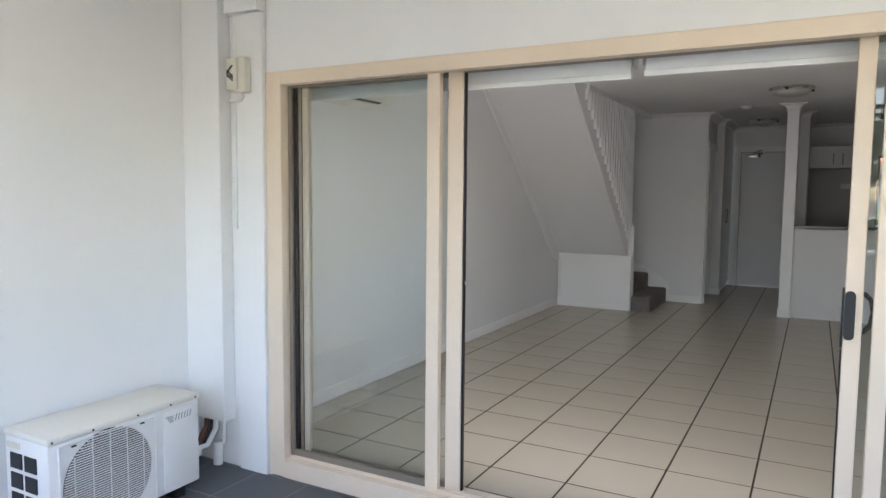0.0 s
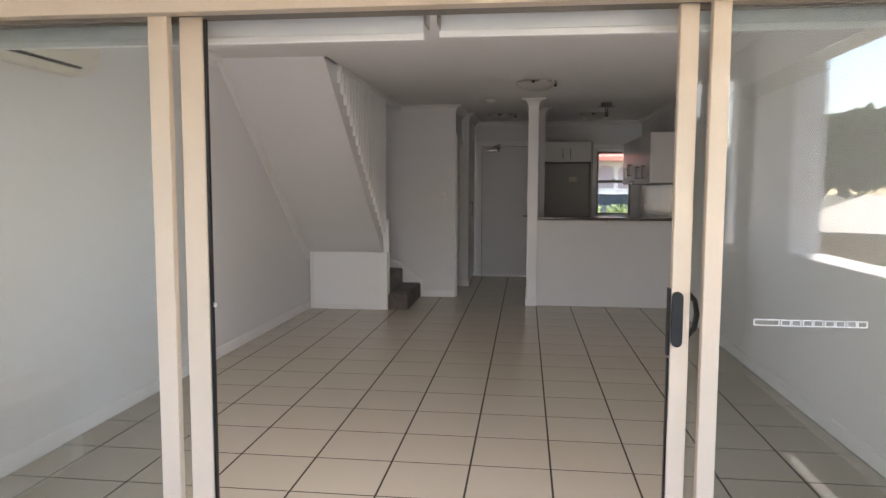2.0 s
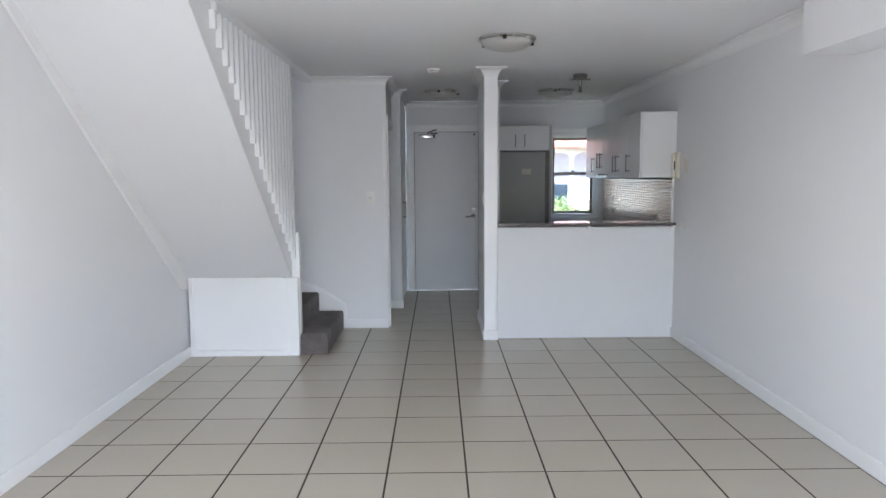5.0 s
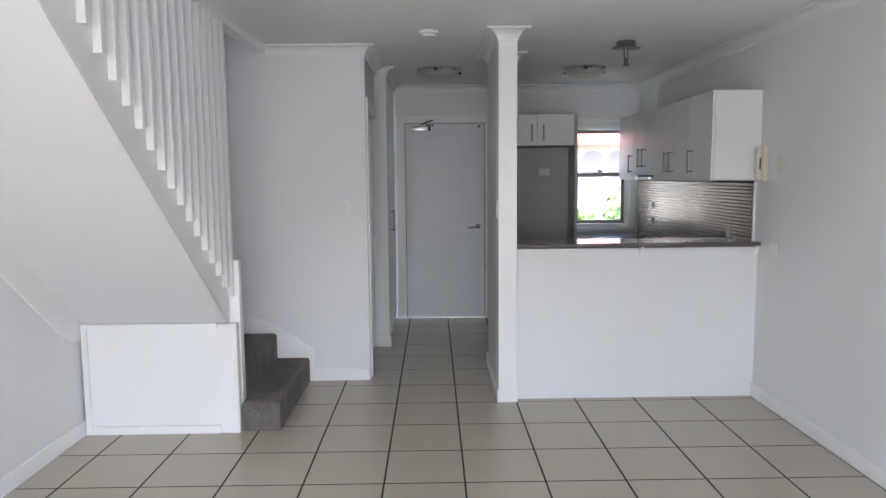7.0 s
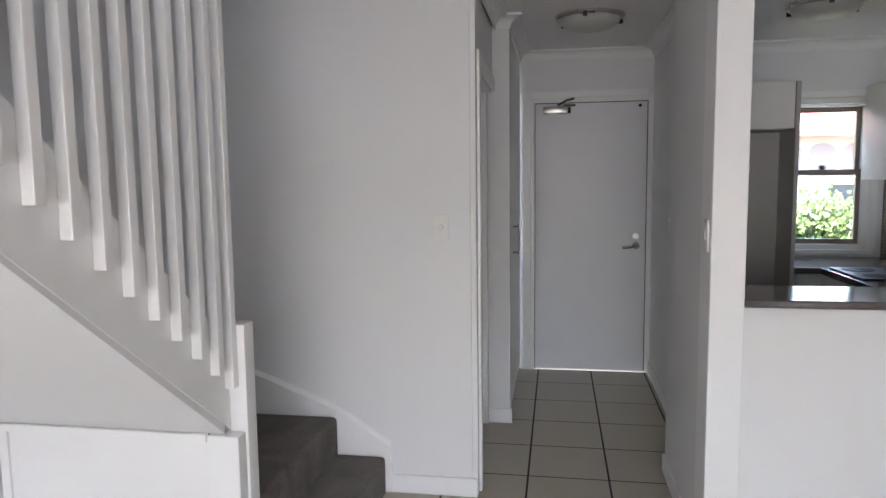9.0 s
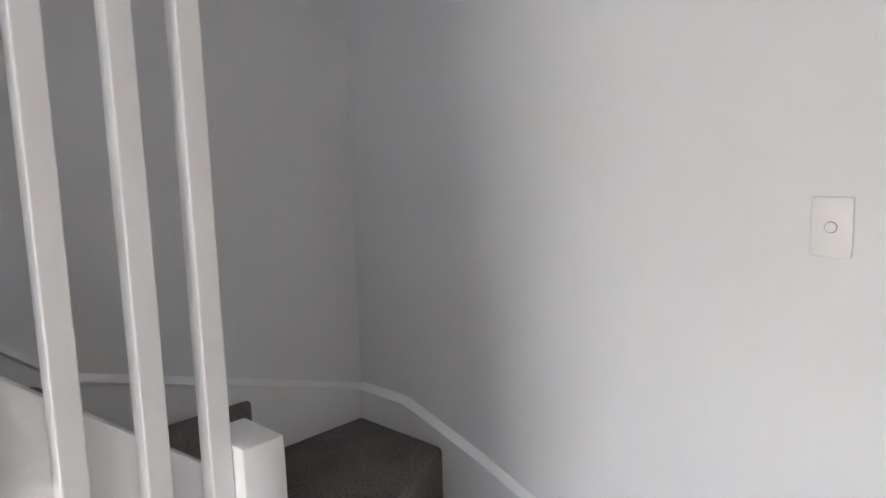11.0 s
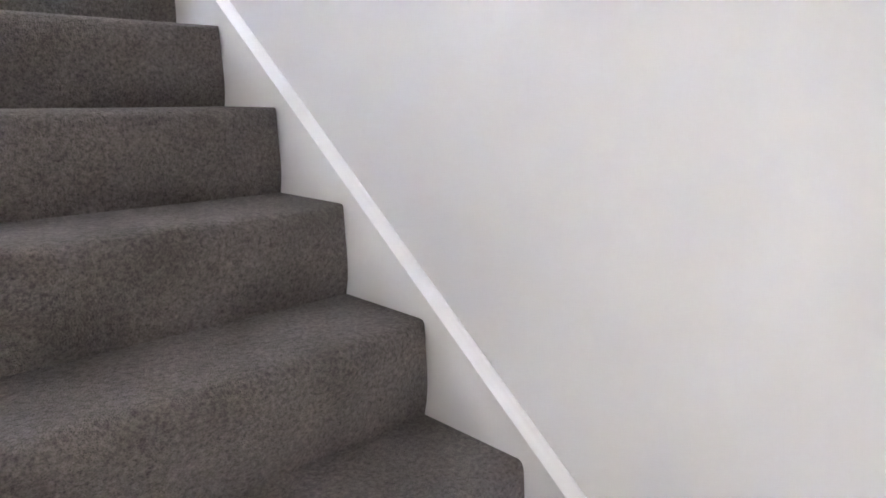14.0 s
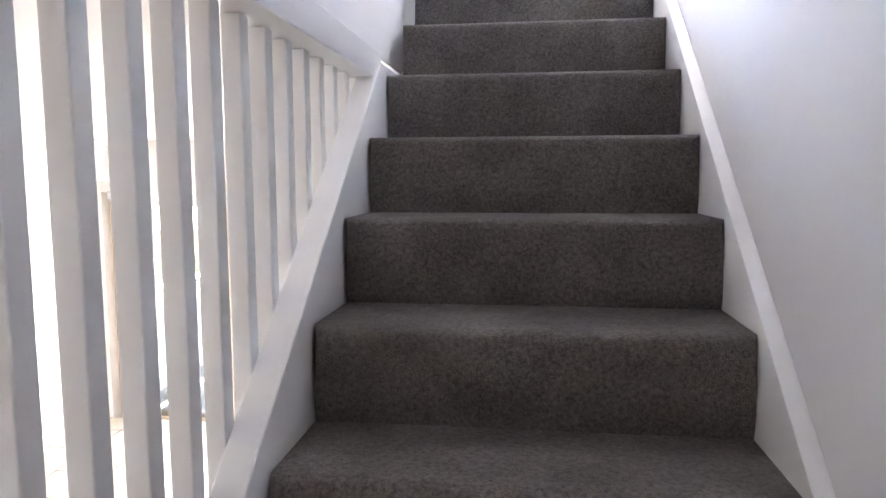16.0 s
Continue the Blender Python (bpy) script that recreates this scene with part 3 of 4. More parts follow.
# ---- corridor ----
d1 = thing("door_1", "white flush entry door, closed, with lever handle and closer", "door", kind="structure")
part("door_leaf", boxes((-0.828, YE + 0.012, 0.005, -0.006, YE + 0.05, 2.046), bevel=0.002), M_DOOR, d1)
part("door_frame", boxes((-0.8695, YE - 0.004, 0, -0.832, YE + 0.13, 2.0895), (-0.002, YE - 0.004, 0, 0.0395, YE + 0.13, 2.0895), (-0.831, YE - 0.004, 2.05, -0.003, YE + 0.13, 2.0895)), M_TRIM, d1)
part("architrave", boxes((-0.925, YE - 0.02, 0, -0.862, YE - 0.005, 2.135),  (-0.861, YE - 0.02, 2.085, -0.002, YE - 0.005, 2.135), bevel=0.004), M_TRIM, d1)
# the shade of the gap round the leaf, put in as dark strips
part("seal_or_shade", boxes((-0.0065, YE + 0.004, 0.006, -0.0015, YE + 0.04, 2.046), (-0.831, YE + 0.004, 2.0455, -0.003, YE + 0.04, 2.0505), (-0.8325, YE + 0.006, 0.006, -0.8275, YE + 0.04, 2.046)), M_DARK, d1, "dark strip painted as the shade in the door gap")
# unseen strips added behind the leaf to block light through its gaps
part("door_stop", boxes((-0.845, YE + 0.052, 0, -0.80, YE + 0.07, 2.07), (-0.03, YE + 0.052, 0, 0.012, YE + 0.07, 2.07), (-0.80, YE + 0.052, 2.02, -0.03, YE + 0.07, 2.07)), M_TRIM, d1)
part("door_closer", boxes((-0.77, YE - 0.035, 1.965, -0.585, YE + 0.011, 2.02), bevel=0.006), M_STEEL, d1, "silver overhead door closer", True)
part("closer_end", boxes((-0.5845, YE - 0.03, 1.97, -0.565, YE + 0.011, 2.015), bevel=0.003), M_DARK, d1)
part("closer_slot", boxes((-0.75, YE - 0.0365, 1.964, -0.62, YE - 0.035, 1.975)), M_LOGO, d1)
bm = bmesh.new()
tube(bm, [(-0.66, YE - 0.012, 2.03), (-0.60, YE - 0.05, 2.06), (-0.54, YE - 0.03, 2.075)], 0.007, 8)
box(bm, -0.62, YE - 0.03, 2.02, -0.53, YE - 0.012, 2.034)
part("closer_arm", bm, M_BLACK, d1)
lv = bmesh.new()
cyl(lv, -0.075, 0.975, YE - 0.004, YE + 0.0115, 0.027, 24, axis="y")
tube(lv, [(-0.075, YE - 0.002, 0.975), (-0.075, YE - 0.042, 0.975), (-0.09, YE - 0.05, 0.973), (-0.13, YE - 0.052, 0.966), (-0.18, YE - 0.05, 0.962)], 0.0095, 12)
part("lever_handle", lv, M_HANDLE, d1, "chrome lever handle on round rose", True)
bm = bmesh.new()
cyl(bm, -0.075, 1.045, YE + 0.002, YE + 0.0115, 0.024, 24, axis="y")
part("deadlock", bm, M_STEEL, d1, "", True)
bm = bmesh.new()
cyl(bm, -0.06, 2.015, YE + 0.002, YE + 0.0115, 0.012, 16, axis="y")
part("door_stop_bolt", bm, M_BLACK, d1)
for hz in (0.25, 1.05, 1.78):
    bm = bmesh.new()
    cyl(bm, -0.831, YE - 0.006, hz - 0.05, hz + 0.05, 0.007, 12)
    part("hinge", bm, M_STEEL, d1)
# unseen box added behind the door to keep sky light out of its gaps
bm = boxes((-1.1, YE + 0.9, -0.2, 0.35, YE + 1.0, 2.3), (-1.1, YE + 0.15, -0.2, -1.0, YE + 0.9, 2.3), (0.25, YE + 0.15, -0.2, 0.35, YE + 0.9, 1.9), (-1.0, YE + 0.15, 2.2, 0.25, YE + 0.9, 2.3), (-1.0, YE + 0.15, -0.2, 0.25, YE + 0.9, -0.01))
structure("wall_light_block", bm, M_HOUSE, "unseen pale enclosure blocking outside light behind the entry door")
# side door opening with jamb, then the cupboard
j = thing("door_frame_side", "white timber door frame with strike plate", "door frame", kind="structure")
part("jamb", boxes((-1.225, YS + 0.112, 0, -1.036, YS + 0.145, 2.03), (-1.225, 7.745, 0, -1.072, 7.778, 2.03), (-1.225, YS + 0.146, 1.995, -1.036, 7.744, 2.048)), M_TRIM, j)
part("architrave", boxes((-1.024, YS + 0.055, 0, -1.01, YS + 0.111, 2.08), (-1.035, YS + 0.141, 2.0, -1.022, 7.74, 2.08), bevel=0.003), M_TRIM, j)
sk = part("strike_plate", boxes((-1.157, 7.742, 1.005, -1.122, 7.7445, 1.08)), M_STEEL, j)
part("latch_hole", boxes((-1.146, 7.740, 1.032, -1.132, 7.7415, 1.056)), M_DARK, sk)
part("keeper", boxes((-1.0495, YS + 0.001, 1.225, -1.034, YS + 0.0115, 1.34), bevel=0.002), M_WHITEP, j, "small white keeper plate")
sd = thing("side_door", "white flush side door, nearly shut", "door")
part("door_leaf", boxes((-1.215, YS + 0.15, 0.008, -1.18, 7.742, 1.992), bevel=0.002), M_DOOR, sd)
cu = thing("corridor_cupboard", "tall white corridor cupboard with steel handle", "cupboard")
part("body", boxes((-1.5, 7.905, 0.0, -0.962, YE - 0.025, CEIL - 0.07)), M_MELA, cu)
d = part("door", boxes((-0.96, 7.91, 0.06, -0.942, YE - 0.03, CEIL - 0.08), bevel=0.002), M_MELA, cu)
pull(d, -0.942, 8.12, 1.10, "z", 0.20, (1, 0, 0))

# ---- staircase ----
SX0, SX1 = XL + 0.018, -1.81      # carpet between wall string and open string
XN0, XN1 = -1.81, -1.70           # newel
st = thing("staircase", "white painted staircase with charcoal carpeted treads and winders", "staircase")


def soft_prism(pts, z0, z1, r=0.027):
    bm = prism(pts, "z", z0, z1)
    top = [e for e in bm.edges if all(abs(v.co.z - z1) < 1e-5 for v in e.verts)]
    bmesh.ops.bevel(bm, geom=top, offset=r, segments=4, affect="EDGES", profile=0.5)
    return bm


nx, ny = -1.76, 5.835           # the winders turn about this point
yw = YS - 0.018                 # inner face of the end-wall string
N4Y, K3X = 6.343, -2.223
plans = [
    [(-1.47, 5.772), (-1.47, yw), (-1.80, yw), (-1.80, 5.885), (-1.695, 5.885), (-1.695, 5.772)],
    [(-1.705, 5.862), (-1.705, yw), (K3X - 0.05, yw), (-1.86, 5.90), (-1.82, 5.862)],
    [(-1.80, 5.89), (K3X, yw), (SX0, yw), (SX0, N4Y - 0.05), (-1.84, 5.82)],
    [(-1.812, 5.85), (-1.83, 5.875), (SX0, N4Y), (SX0, Y5 - 0.05), (-1.812, Y5 - 0.05)],
]
for k, pl in enumerate(plans):
    part("tread", soft_prism(pl, 0.0 if k < 2 else RISE * k, RISE * (k + 1)), M_CARPET, st, "charcoal cut-pile carpeted winder" if k else "charcoal carpeted bottom step", True)
for k in range(5, 16):
    y = Y5 - GO * (k - 5)
    z = RISE * k
    back = y - GO - 0.03
    bm = prism([(y - 0.022, z - RISE - 0.02), (y - 0.012, z - RISE + 0.03), (y, z - 0.05), (y, z), (back, z), (back, z - 0.06)], "x", SX0, SX1 - 0.002)
    ed = [e for e in bm.edges if all(abs(v.co.y - y) < 1e-5 and abs(v.co.z - z) < 1e-5 for v in e.verts)]
    ed += [e for e in bm.edges if abs(e.verts[0].co.x - e.verts[1].co.x) < 1e-5 and all(abs(v.co.y - y) < 1e-5 for v in e.verts)]
    bmesh.ops.bevel(bm, geom=ed, offset=0.028, segments=5, affect="EDGES", profile=0.5)
    part("tread", bm, M_CARPET, st, "charcoal cut-pile carpeted step", True)

SL = RISE / GO


def nose(y):
    return RISE * 5 + SL * (Y5 - y)


# wall string with a moulded top edge
ybend = 5.854
zb = 0.914
zc = 0.640
pts = [(YS, 0.30), (YS, zc), (ybend, zb), (3.40, nose(3.40) + 0.045), (3.40, nose(3.40) - 0.4), (5.6, 0.6)]
part("wall_string", prism(pts, "x", XL + 0.001, XL + 0.018, 0.003), M_TRIM, st)
line = [(YS - 0.002, zc), (ybend + 0.03, zb - 0.009), (ybend, zb + 0.002), (ybend - 0.03, zb + 0.026), (3.40, nose(3.40) + 0.045)]


def moulding(path, place, size):
    """A moulded cap swept along a falling line on a wall; place(along, height, out) gives the point."""
    prof = [(0.001, 0), (0.022, 0), (0.0245, 0.2), (0.022, 0.36), (0.014, 0.55), (0.008, 0.85), (0.004, 1.0), (0.001, 1.0)]
    bm = bmesh.new()
    rings = [[bm.verts.new(place(a, z + k * size, o)) for o, k in prof] for a, z in path]
    for p, q in zip(rings, rings[1:]):
        for k in range(len(prof)):
            m = (k + 1) % len(prof)
            bm.faces.new((p[k], p[m], q[m], q[k]))
    bm.faces.new(rings[0])
    bm.faces.new(list(reversed(rings[-1])))
    bmesh.ops.recalc_face_normals(bm, faces=bm.faces[:])
    return bm


part("string_cap", moulding(line, lambda a, z, o: (XL + o, a, z), 0.023), M_TRIM, st, "", True)
# string on the end wall, with its swept lower end
pts = [(SX0, 0.3), (SX0, 0.641), (-2.395, 0.641), (-2.30, 0.615), (-2.05, 0.532), (-1.73, 0.402), (-1.63, 0.346), (-1.445, 0.222), (-1.435, 0.19), (-1.435, 0.0), (-1.9, 0.0)]
part("end_string", prism(pts, "y", YS - 0.018, YS - 0.001, 0.003), M_TRIM, st)
part("string_cap", moulding(pts[1:8], lambda a, z, o: (a, YS - o, z), 0.026), M_TRIM, st, "", True)
# open string, soffit, newel
YT = 3.512                        # where the underside meets the ceiling


def sof(y):
    return 0.655 + 0.787 * (5.765 - y)


opens = [(5.799, 0.66), (5.799, nose(5.80) + 0.045), (3.99, 2.43), (YT, 2.43), (YT, sof(YT))]
part("open_string", prism(opens, "x", -1.808, -1.752, 0.003), M_TRIM, st)
part("soffit", prism([(5.755, sof(5.755)), (YT, sof(YT)), (YT, sof(YT) + 0.05), (5.755, sof(5.755) + 0.05)], "x", XL + 0.002, -1.7535), M_WALL, st, "white plastered underside of the flight")
part("soffit_bead", prism([(5.755, sof(5.755) - 0.012), (YT, sof(YT) - 0.012), (YT, sof(YT) + 0.012), (5.755, sof(5.755) + 0.012)], "x", XL + 0.003, XL + 0.012), M_TRIM, st)
part("newel_base", boxes((-1.814, 5.742, 0, -1.70, 5.799, 0.658), bevel=0.003), M_TRIM, st)
part("newel_post", boxes((-1.806, 5.80, 0, -1.692, 5.872, 1.026), bevel=0.005), M_TRIM, st, "square white newel post", True)
for k in range(19):
    y_b = min(5.782, 5.796 - 0.1042 * k)
    foot = 0.812 + 0.789 * (5.7845 - y_b)
    if foot < 2.33:
        part("baluster", boxes((-1.7515, y_b - 0.017, foot, -1.7185, y_b + 0.017, 2.384), bevel=0.0025), M_TRIM, st)
part("top_beam", boxes((-1.80, 3.95, 2.385, -1.7205, YS - 0.002, 2.46), bevel=0.003), M_TRIM, st)
cp = thing("understair_cupboard", "white panelled cupboard front under the stairs", "cupboard")
part("front_panel", boxes((XL + 0.05, 5.748, 0.05, -1.815, 5.765, 0.635)), M_TRIM, cp)
part("frame", boxes((XL + 0.016, 5.738, 0, XL + 0.049, 5.768, 0.662), (XL + 0.05, 5.738, 0.0, -1.815, 5.768, 0.049), (XL + 0.05, 5.738, 0.636, -1.815, 5.768, 0.662)), M_TRIM, cp)

# ---- ceiling fixtures ----


def oyster(x, y, r):
    t = thing("ceiling_light", "round oyster ceiling light with frosted glass bowl", "ceiling light", "oyster lights", (x, y, CEIL))
    bm = bmesh.new()
    lathe(bm, [(r * 0.9, -0.001), (r, -0.004), (r, -0.016), (r * 0.93, -0.026), (r * 0.88, -0.022)], 0, 0, 48)
    part("rim", bm, M_STEEL, t, "brushed metal rim", True)
    bm = bmesh.new()
    lathe(bm, [(r * 0.89, -0.023), (r * 0.84, -0.045), (r * 0.66, -0.068), (r * 0.4, -0.083), (r * 0.12, -0.089), (0.005, -0.0895)], 0, 0, 48)
    part("bowl", bm, M_FROST, t, "frosted glass bowl", True)
    for a in (20, 140, 260):
        bm = bmesh.new()
        box(bm, r * 0.86, -0.012, -0.04, r * 1.02, 0.012, -0.014, bevel=0.003)
        c = part("clip", bm, M_BLACK, t)
        c.rotation_euler = (0, 0, radians(a))
    return t


oyster(-0.05, 4.96, 0.20)
oyster(-0.48, 7.88, 0.20)
oyster(0.785, 7.86, 0.20)
sp = thing("spotlight", "chrome ceiling spotlight on a short cross bar", "spotlight", "", (0.815, 6.69, CEIL))
bm = bmesh.new()
lathe(bm, [(0.064, -0.001), (0.066, -0.006), (0.066, -0.036), (0.06, -0.042), (0.01, -0.043)], 0, 0, 32)
part("rose", bm, M_HANDLE, sp, "brushed steel round mount", True)
part("cross_bar", boxes((-0.095, -0.028, -0.053, 0.095, 0.028, -0.0435), bevel=0.003), M_HANDLE, sp, "flat steel cross bar")
for ox in (-0.012, 0.012):
    bm = bmesh.new()
    tube(bm, [(ox, 0, -0.053), (ox, -0.004, -0.10), (ox * 0.7, -0.012, -0.135)], 0.0055, 8)
    part("yoke", bm, M_HANDLE, sp, "", True)
bm = bmesh.new()
lathe(bm, [(0.009, -0.115), (0.012, -0.125), (0.016, -0.15), (0.021, -0.166), (0.017, -0.168), (0.008, -0.158)], 0, -0.012, 20)
part("lamp_head", bm, M_HANDLE, sp, "", True)
sm = thing("smoke_alarm", "round white smoke alarm on the ceiling", "smoke alarm", "", (-0.56, 6.31, CEIL))
bm = bmesh.new()
lathe(bm, [(0.062, -0.001), (0.062, -0.012), (0.056, -0.02), (0.05, -0.02), (0.046, -0.034), (0.01, -0.037)], 0, 0, 32)
part("body", bm, M_WHITEP, sm, "", True)
bm = bmesh.new()
lathe(bm, [(0.053, -0.0185), (0.053, -0.022), (0.048, -0.022)], 0, 0, 32)
part("vent_ring", bm, M_DARK, sm)

# ---- indoor air conditioner ----
ac = thing("split_ac_unit", "cream split-system air conditioner high on the wall", "air conditioner")
bm = prism([(XL + 0.002, 2.27), (XL + 0.15, 2.27), (XL + 0.195, 2.24), (XL + 0.20, 2.06), (XL + 0.17, 2.01), (XL + 0.06, 1.98), (XL + 0.002, 1.98)], "y", 0.78, 1.62, 0.008)
part("casing", bm, M_CREAMP, ac, "", True)
part("outlet_slot", prism([(XL + 0.175, 2.006), (XL + 0.09, 1.98), (XL + 0.09, 1.985), (XL + 0.17, 2.012)], "y", 0.84, 1.50), M_DARK, ac)
for o in (0.0, 0.035):
    part("louvre", prism([(XL + 0.165 - o, 1.997), (XL + 0.135 - o, 1.984), (XL + 0.135 - o, 1.978), (XL + 0.168 - o, 1.991)], "y", 0.85, 1.49), M_CREAMP, ac)

# ---- sliding door ----
sl = thing("sliding_door", "cream aluminium sliding door, middle panels pushed open", "sliding door", kind="structure")
JL, JR, HB, HT = -2.28, 1.455, 1.932, 2.0
part("jamb", boxes((JL, YD - 0.012, BZ + 0.004, -2.18, YD + 0.045, HT), bevel=0.003), M_ALU, sl)
part("jamb", boxes((1.355, YD - 0.012, BZ + 0.004, JR, YD + 0.045, HT), bevel=0.003), M_ALU, sl)
part("head", boxes((-2.179, YD - 0.012, HB, 1.354, YD + 0.045, HT), bevel=0.003), M_ALU, sl)
part("sill_front", boxes((-2.179, YD - 0.02, BZ + 0.004, 1.354, YD + 0.03, 0.0), bevel=0.004), M_ALU, sl)
for i, yy in enumerate((0.235, 0.275, 0.315)):
    part("sill_track", boxes((-2.179, yy, -0.02, 1.354, yy + 0.008, 0.014)), M_ALU, sl)
part("sill_bed", boxes((-2.179, YD + 0.031, -0.06, 1.354, YI + 0.002, -0.012)), M_ALU_IN, sl)
part("head_track", boxes((-2.179, YD + 0.046, HB + 0.012, 1.354, YI, HT)), M_ALU_IN, sl)
for xx, mm in ((-2.179, M_BLACK), (1.302, M_ALU_IN)):
    for k in range(3):
        part("jamb_channel", boxes((xx + 0.002, YD + 0.048 + 0.036 * k, -0.01, xx + 0.05 - 0.012 * k, YD + 0.064 + 0.036 * k, HB + 0.01)), M_ALU if k == 1 else mm, sl)


def panel(name, x0, x1, y, label, w0, w1, m0, m1):
    """One glazed leaf: two stiles (w0, w1 wide), thin rails, pane."""
    t = part(name, boxes((x0, y, 0.012, x0 + w0, y + 0.032, HB + 0.006), bevel=0.003), m0, sl, label)
    part("stile", boxes((x1 - w1, y, 0.012, x1, y + 0.032, HB + 0.006), bevel=0.003), m1, t)
    part("rail", boxes((x0 + w0 + 0.001, y + 0.004, 0.012, x1 - w1 - 0.001, y + 0.028, 0.045), bevel=0.002), M_ALU_IN, t)
    part("rail", boxes((x0 + w0 + 0.001, y + 0.004, HB - 0.012, x1 - w1 - 0.001, y + 0.028, HB + 0.006), bevel=0.002), M_ALU_IN, t)
    g = part("pane", boxes((x0 + w0 - 0.002, y + 0.014, 0.043, x1 - w1 + 0.002, y + 0.019, HB - 0.010)), M_GLASS, t)
    g.visible_shadow = False
    return t


panel("fixed_panel", -2.172, -1.290, 0.232, "fixed glazed panel", 0.022, 0.066, M_ALU_IN, M_ALU)
panel("sliding_panel", -2.112, -1.192, 0.272, "glazed panel slid open", 0.035, 0.078, M_ALU, M_ALU)
panel("fixed_panel", 0.393, 1.35, 0.232, "fixed glazed panel", 0.053, 0.022, M_ALU, M_ALU_IN)
rp = panel("sliding_panel", 0.309, 1.25, 0.272, "glazed panel slid open, with black handle", 0.056, 0.035, M_ALU, M_ALU)
def capsule(x, y0, y1, z0, z1, rad):
    """An upright plate with round ends, facing along y."""
    arc = [radians(k) for k in range(0, 181, 20)]
    pts = [(x + rad * math.cos(a), z1 - rad + rad * math.sin(a)) for a in arc] + [(x - rad * math.cos(a), z0 + rad - rad * math.sin(a)) for a in arc]
    return prism(pts, "y", y0, y1)


grip = part("grip_plate", capsule(0.326, 0.258, 0.2715, 0.900, 1.072, 0.0165), M_BLACK, rp, "black rounded flush grip", True)
part("grip_hollow", capsule(0.326, 0.2572, 0.2579, 0.914, 1.058, 0.0095), M_DARK, grip)
bm = bmesh.new()
tube(bm, [(0.348, 0.306, 1.060), (0.372, 0.318, 1.058), (0.392, 0.326, 1.036), (0.400, 0.328, 0.993), (0.392, 0.326, 0.948), (0.372, 0.318, 0.924), (0.348, 0.306, 0.920)], 0.0085, 10)
part("pull_handle", bm, M_BLACK, rp, "black D-shaped inner pull handle", True)
part("latch_strip", boxes((0.301, 0.274, 0.87, 0.3085, 0.302, 1.08)), M_BLACK, rp)
part("seal_or_shade", boxes((-1.1915, 0.279, 0.014, -1.184, 0.297, HB)), M_BLACK, sl)
part("seal_or_shade", boxes((0.303, 0.279, 0.014, 0.3085, 0.297, 0.86)), M_BLACK, sl)
bm = bmesh.new()
cyl(bm, -1.177, 0.288, 0.985, 1.0, 0.007, 12)
part("latch_keeper", bm, M_STEEL, sl)
# visibility strip on the fixed pane
dc = thing("glass_decal", "white outlined rectangle decal strip on the glass", "decal")
xx = 0.545
for i in range(9):
    wd = 0.075 if i == 0 else 0.028
    gap = 0.002 if i % 2 else 0.004
    z0, z1 = 0.978, 0.998
    bm = boxes((xx, 0.2435, z0, xx + wd, 0.2455, z0 + 0.003), (xx, 0.2435, z1 - 0.003, xx + wd, 0.2455, z1), (xx, 0.2435, z0 + 0.003, xx + 0.003, 0.2455, z1 - 0.003), (xx + wd - 0.003, 0.2435, z0 + 0.003, xx + wd, 0.2455, z1 - 0.003))
    part("outline", bm, M_STICK, dc)
    xx += wd + gap
# roller blinds rolled up at the head
for a, b, rz in ((-2.19, -0.472, 1.872), (-0.437, 1.33, 1.878)):
    rb = thing("roller_blind", "white roller blind rolled up above the sliding door", "roller blind", "door blinds")
    bm = bmesh.new()
    cyl(bm, 0.42, 1.965, a + 0.01, b - 0.01, 0.036, 24, axis="x")
    part("roll", bm, M_BLIND, rb, "", True)
    part("fabric", boxes((a + 0.012, 0.381, rz + 0.02, b - 0.012, 0.384, 1.965)), M_BLIND, rb)
    part("bottom_rail", boxes((a + 0.008, 0.372, rz - 0.002, b - 0.008, 0.392, rz + 0.022), bevel=0.004), M_TRIM, rb)
    for s in (a, b - 0.008):
        part("bracket", boxes((s, 0.375, 1.92, s + 0.008, 0.46, 2.01)), M_STEEL, rb)

# ---- balcony ----
bm = boxes((BXL - 0.2, YB - 0.2, BZ - 0.3, BXR + 0.2, YI + 0.4, BZ - 0.006))
structure("balcony_slab", bm, M_GROUT2, "grey grouted balcony slab", "floor")
structure("wall_balcony_left", boxes((BXL - 0.2, YB - 0.2, BZ, BXL, YD, 2.6)), M_RENDER, "tall white rendered side wall of the balcony")
OY0, OY1, OZ0, OZ1 = -2.45, -0.75, 0.93, 2.24
bm = boxes((BXR, YB - 0.2, BZ, BXR + 0.2, OY0, 2.6), (BXR, OY1, BZ, BXR + 0.2, YD, 2.6), (BXR, OY0, BZ, BXR + 0.2, OY1, OZ0), (BXR, OY0, OZ1, BXR + 0.2, OY1, 2.6))
structure("wall_balcony_right", bm, M_RENDER, "white rendered side wall with a view opening")
FX0, FX1 = -2.72, 1.52
bm = boxes((BXL, YB - 0.2, BZ, FX0, YB, 2.6), (FX1, YB - 0.2, BZ, BXR, YB, 2.6), (FX0, YB - 0.2, BZ, FX1, YB, OZ0), (FX0, YB - 0.2, 2.26, FX1, YB, 2.6))
structure("wall_balcony_front", bm, M_RENDER, "white rendered balcony parapet with a wide opening")
structure("sill_front", boxes((FX0, YB - 0.22, OZ0 + 0.001, FX1, YB + 0.02, OZ0 + 0.03), bevel=0.004), M_TRIM, "white painted sill on the parapet", "sill")
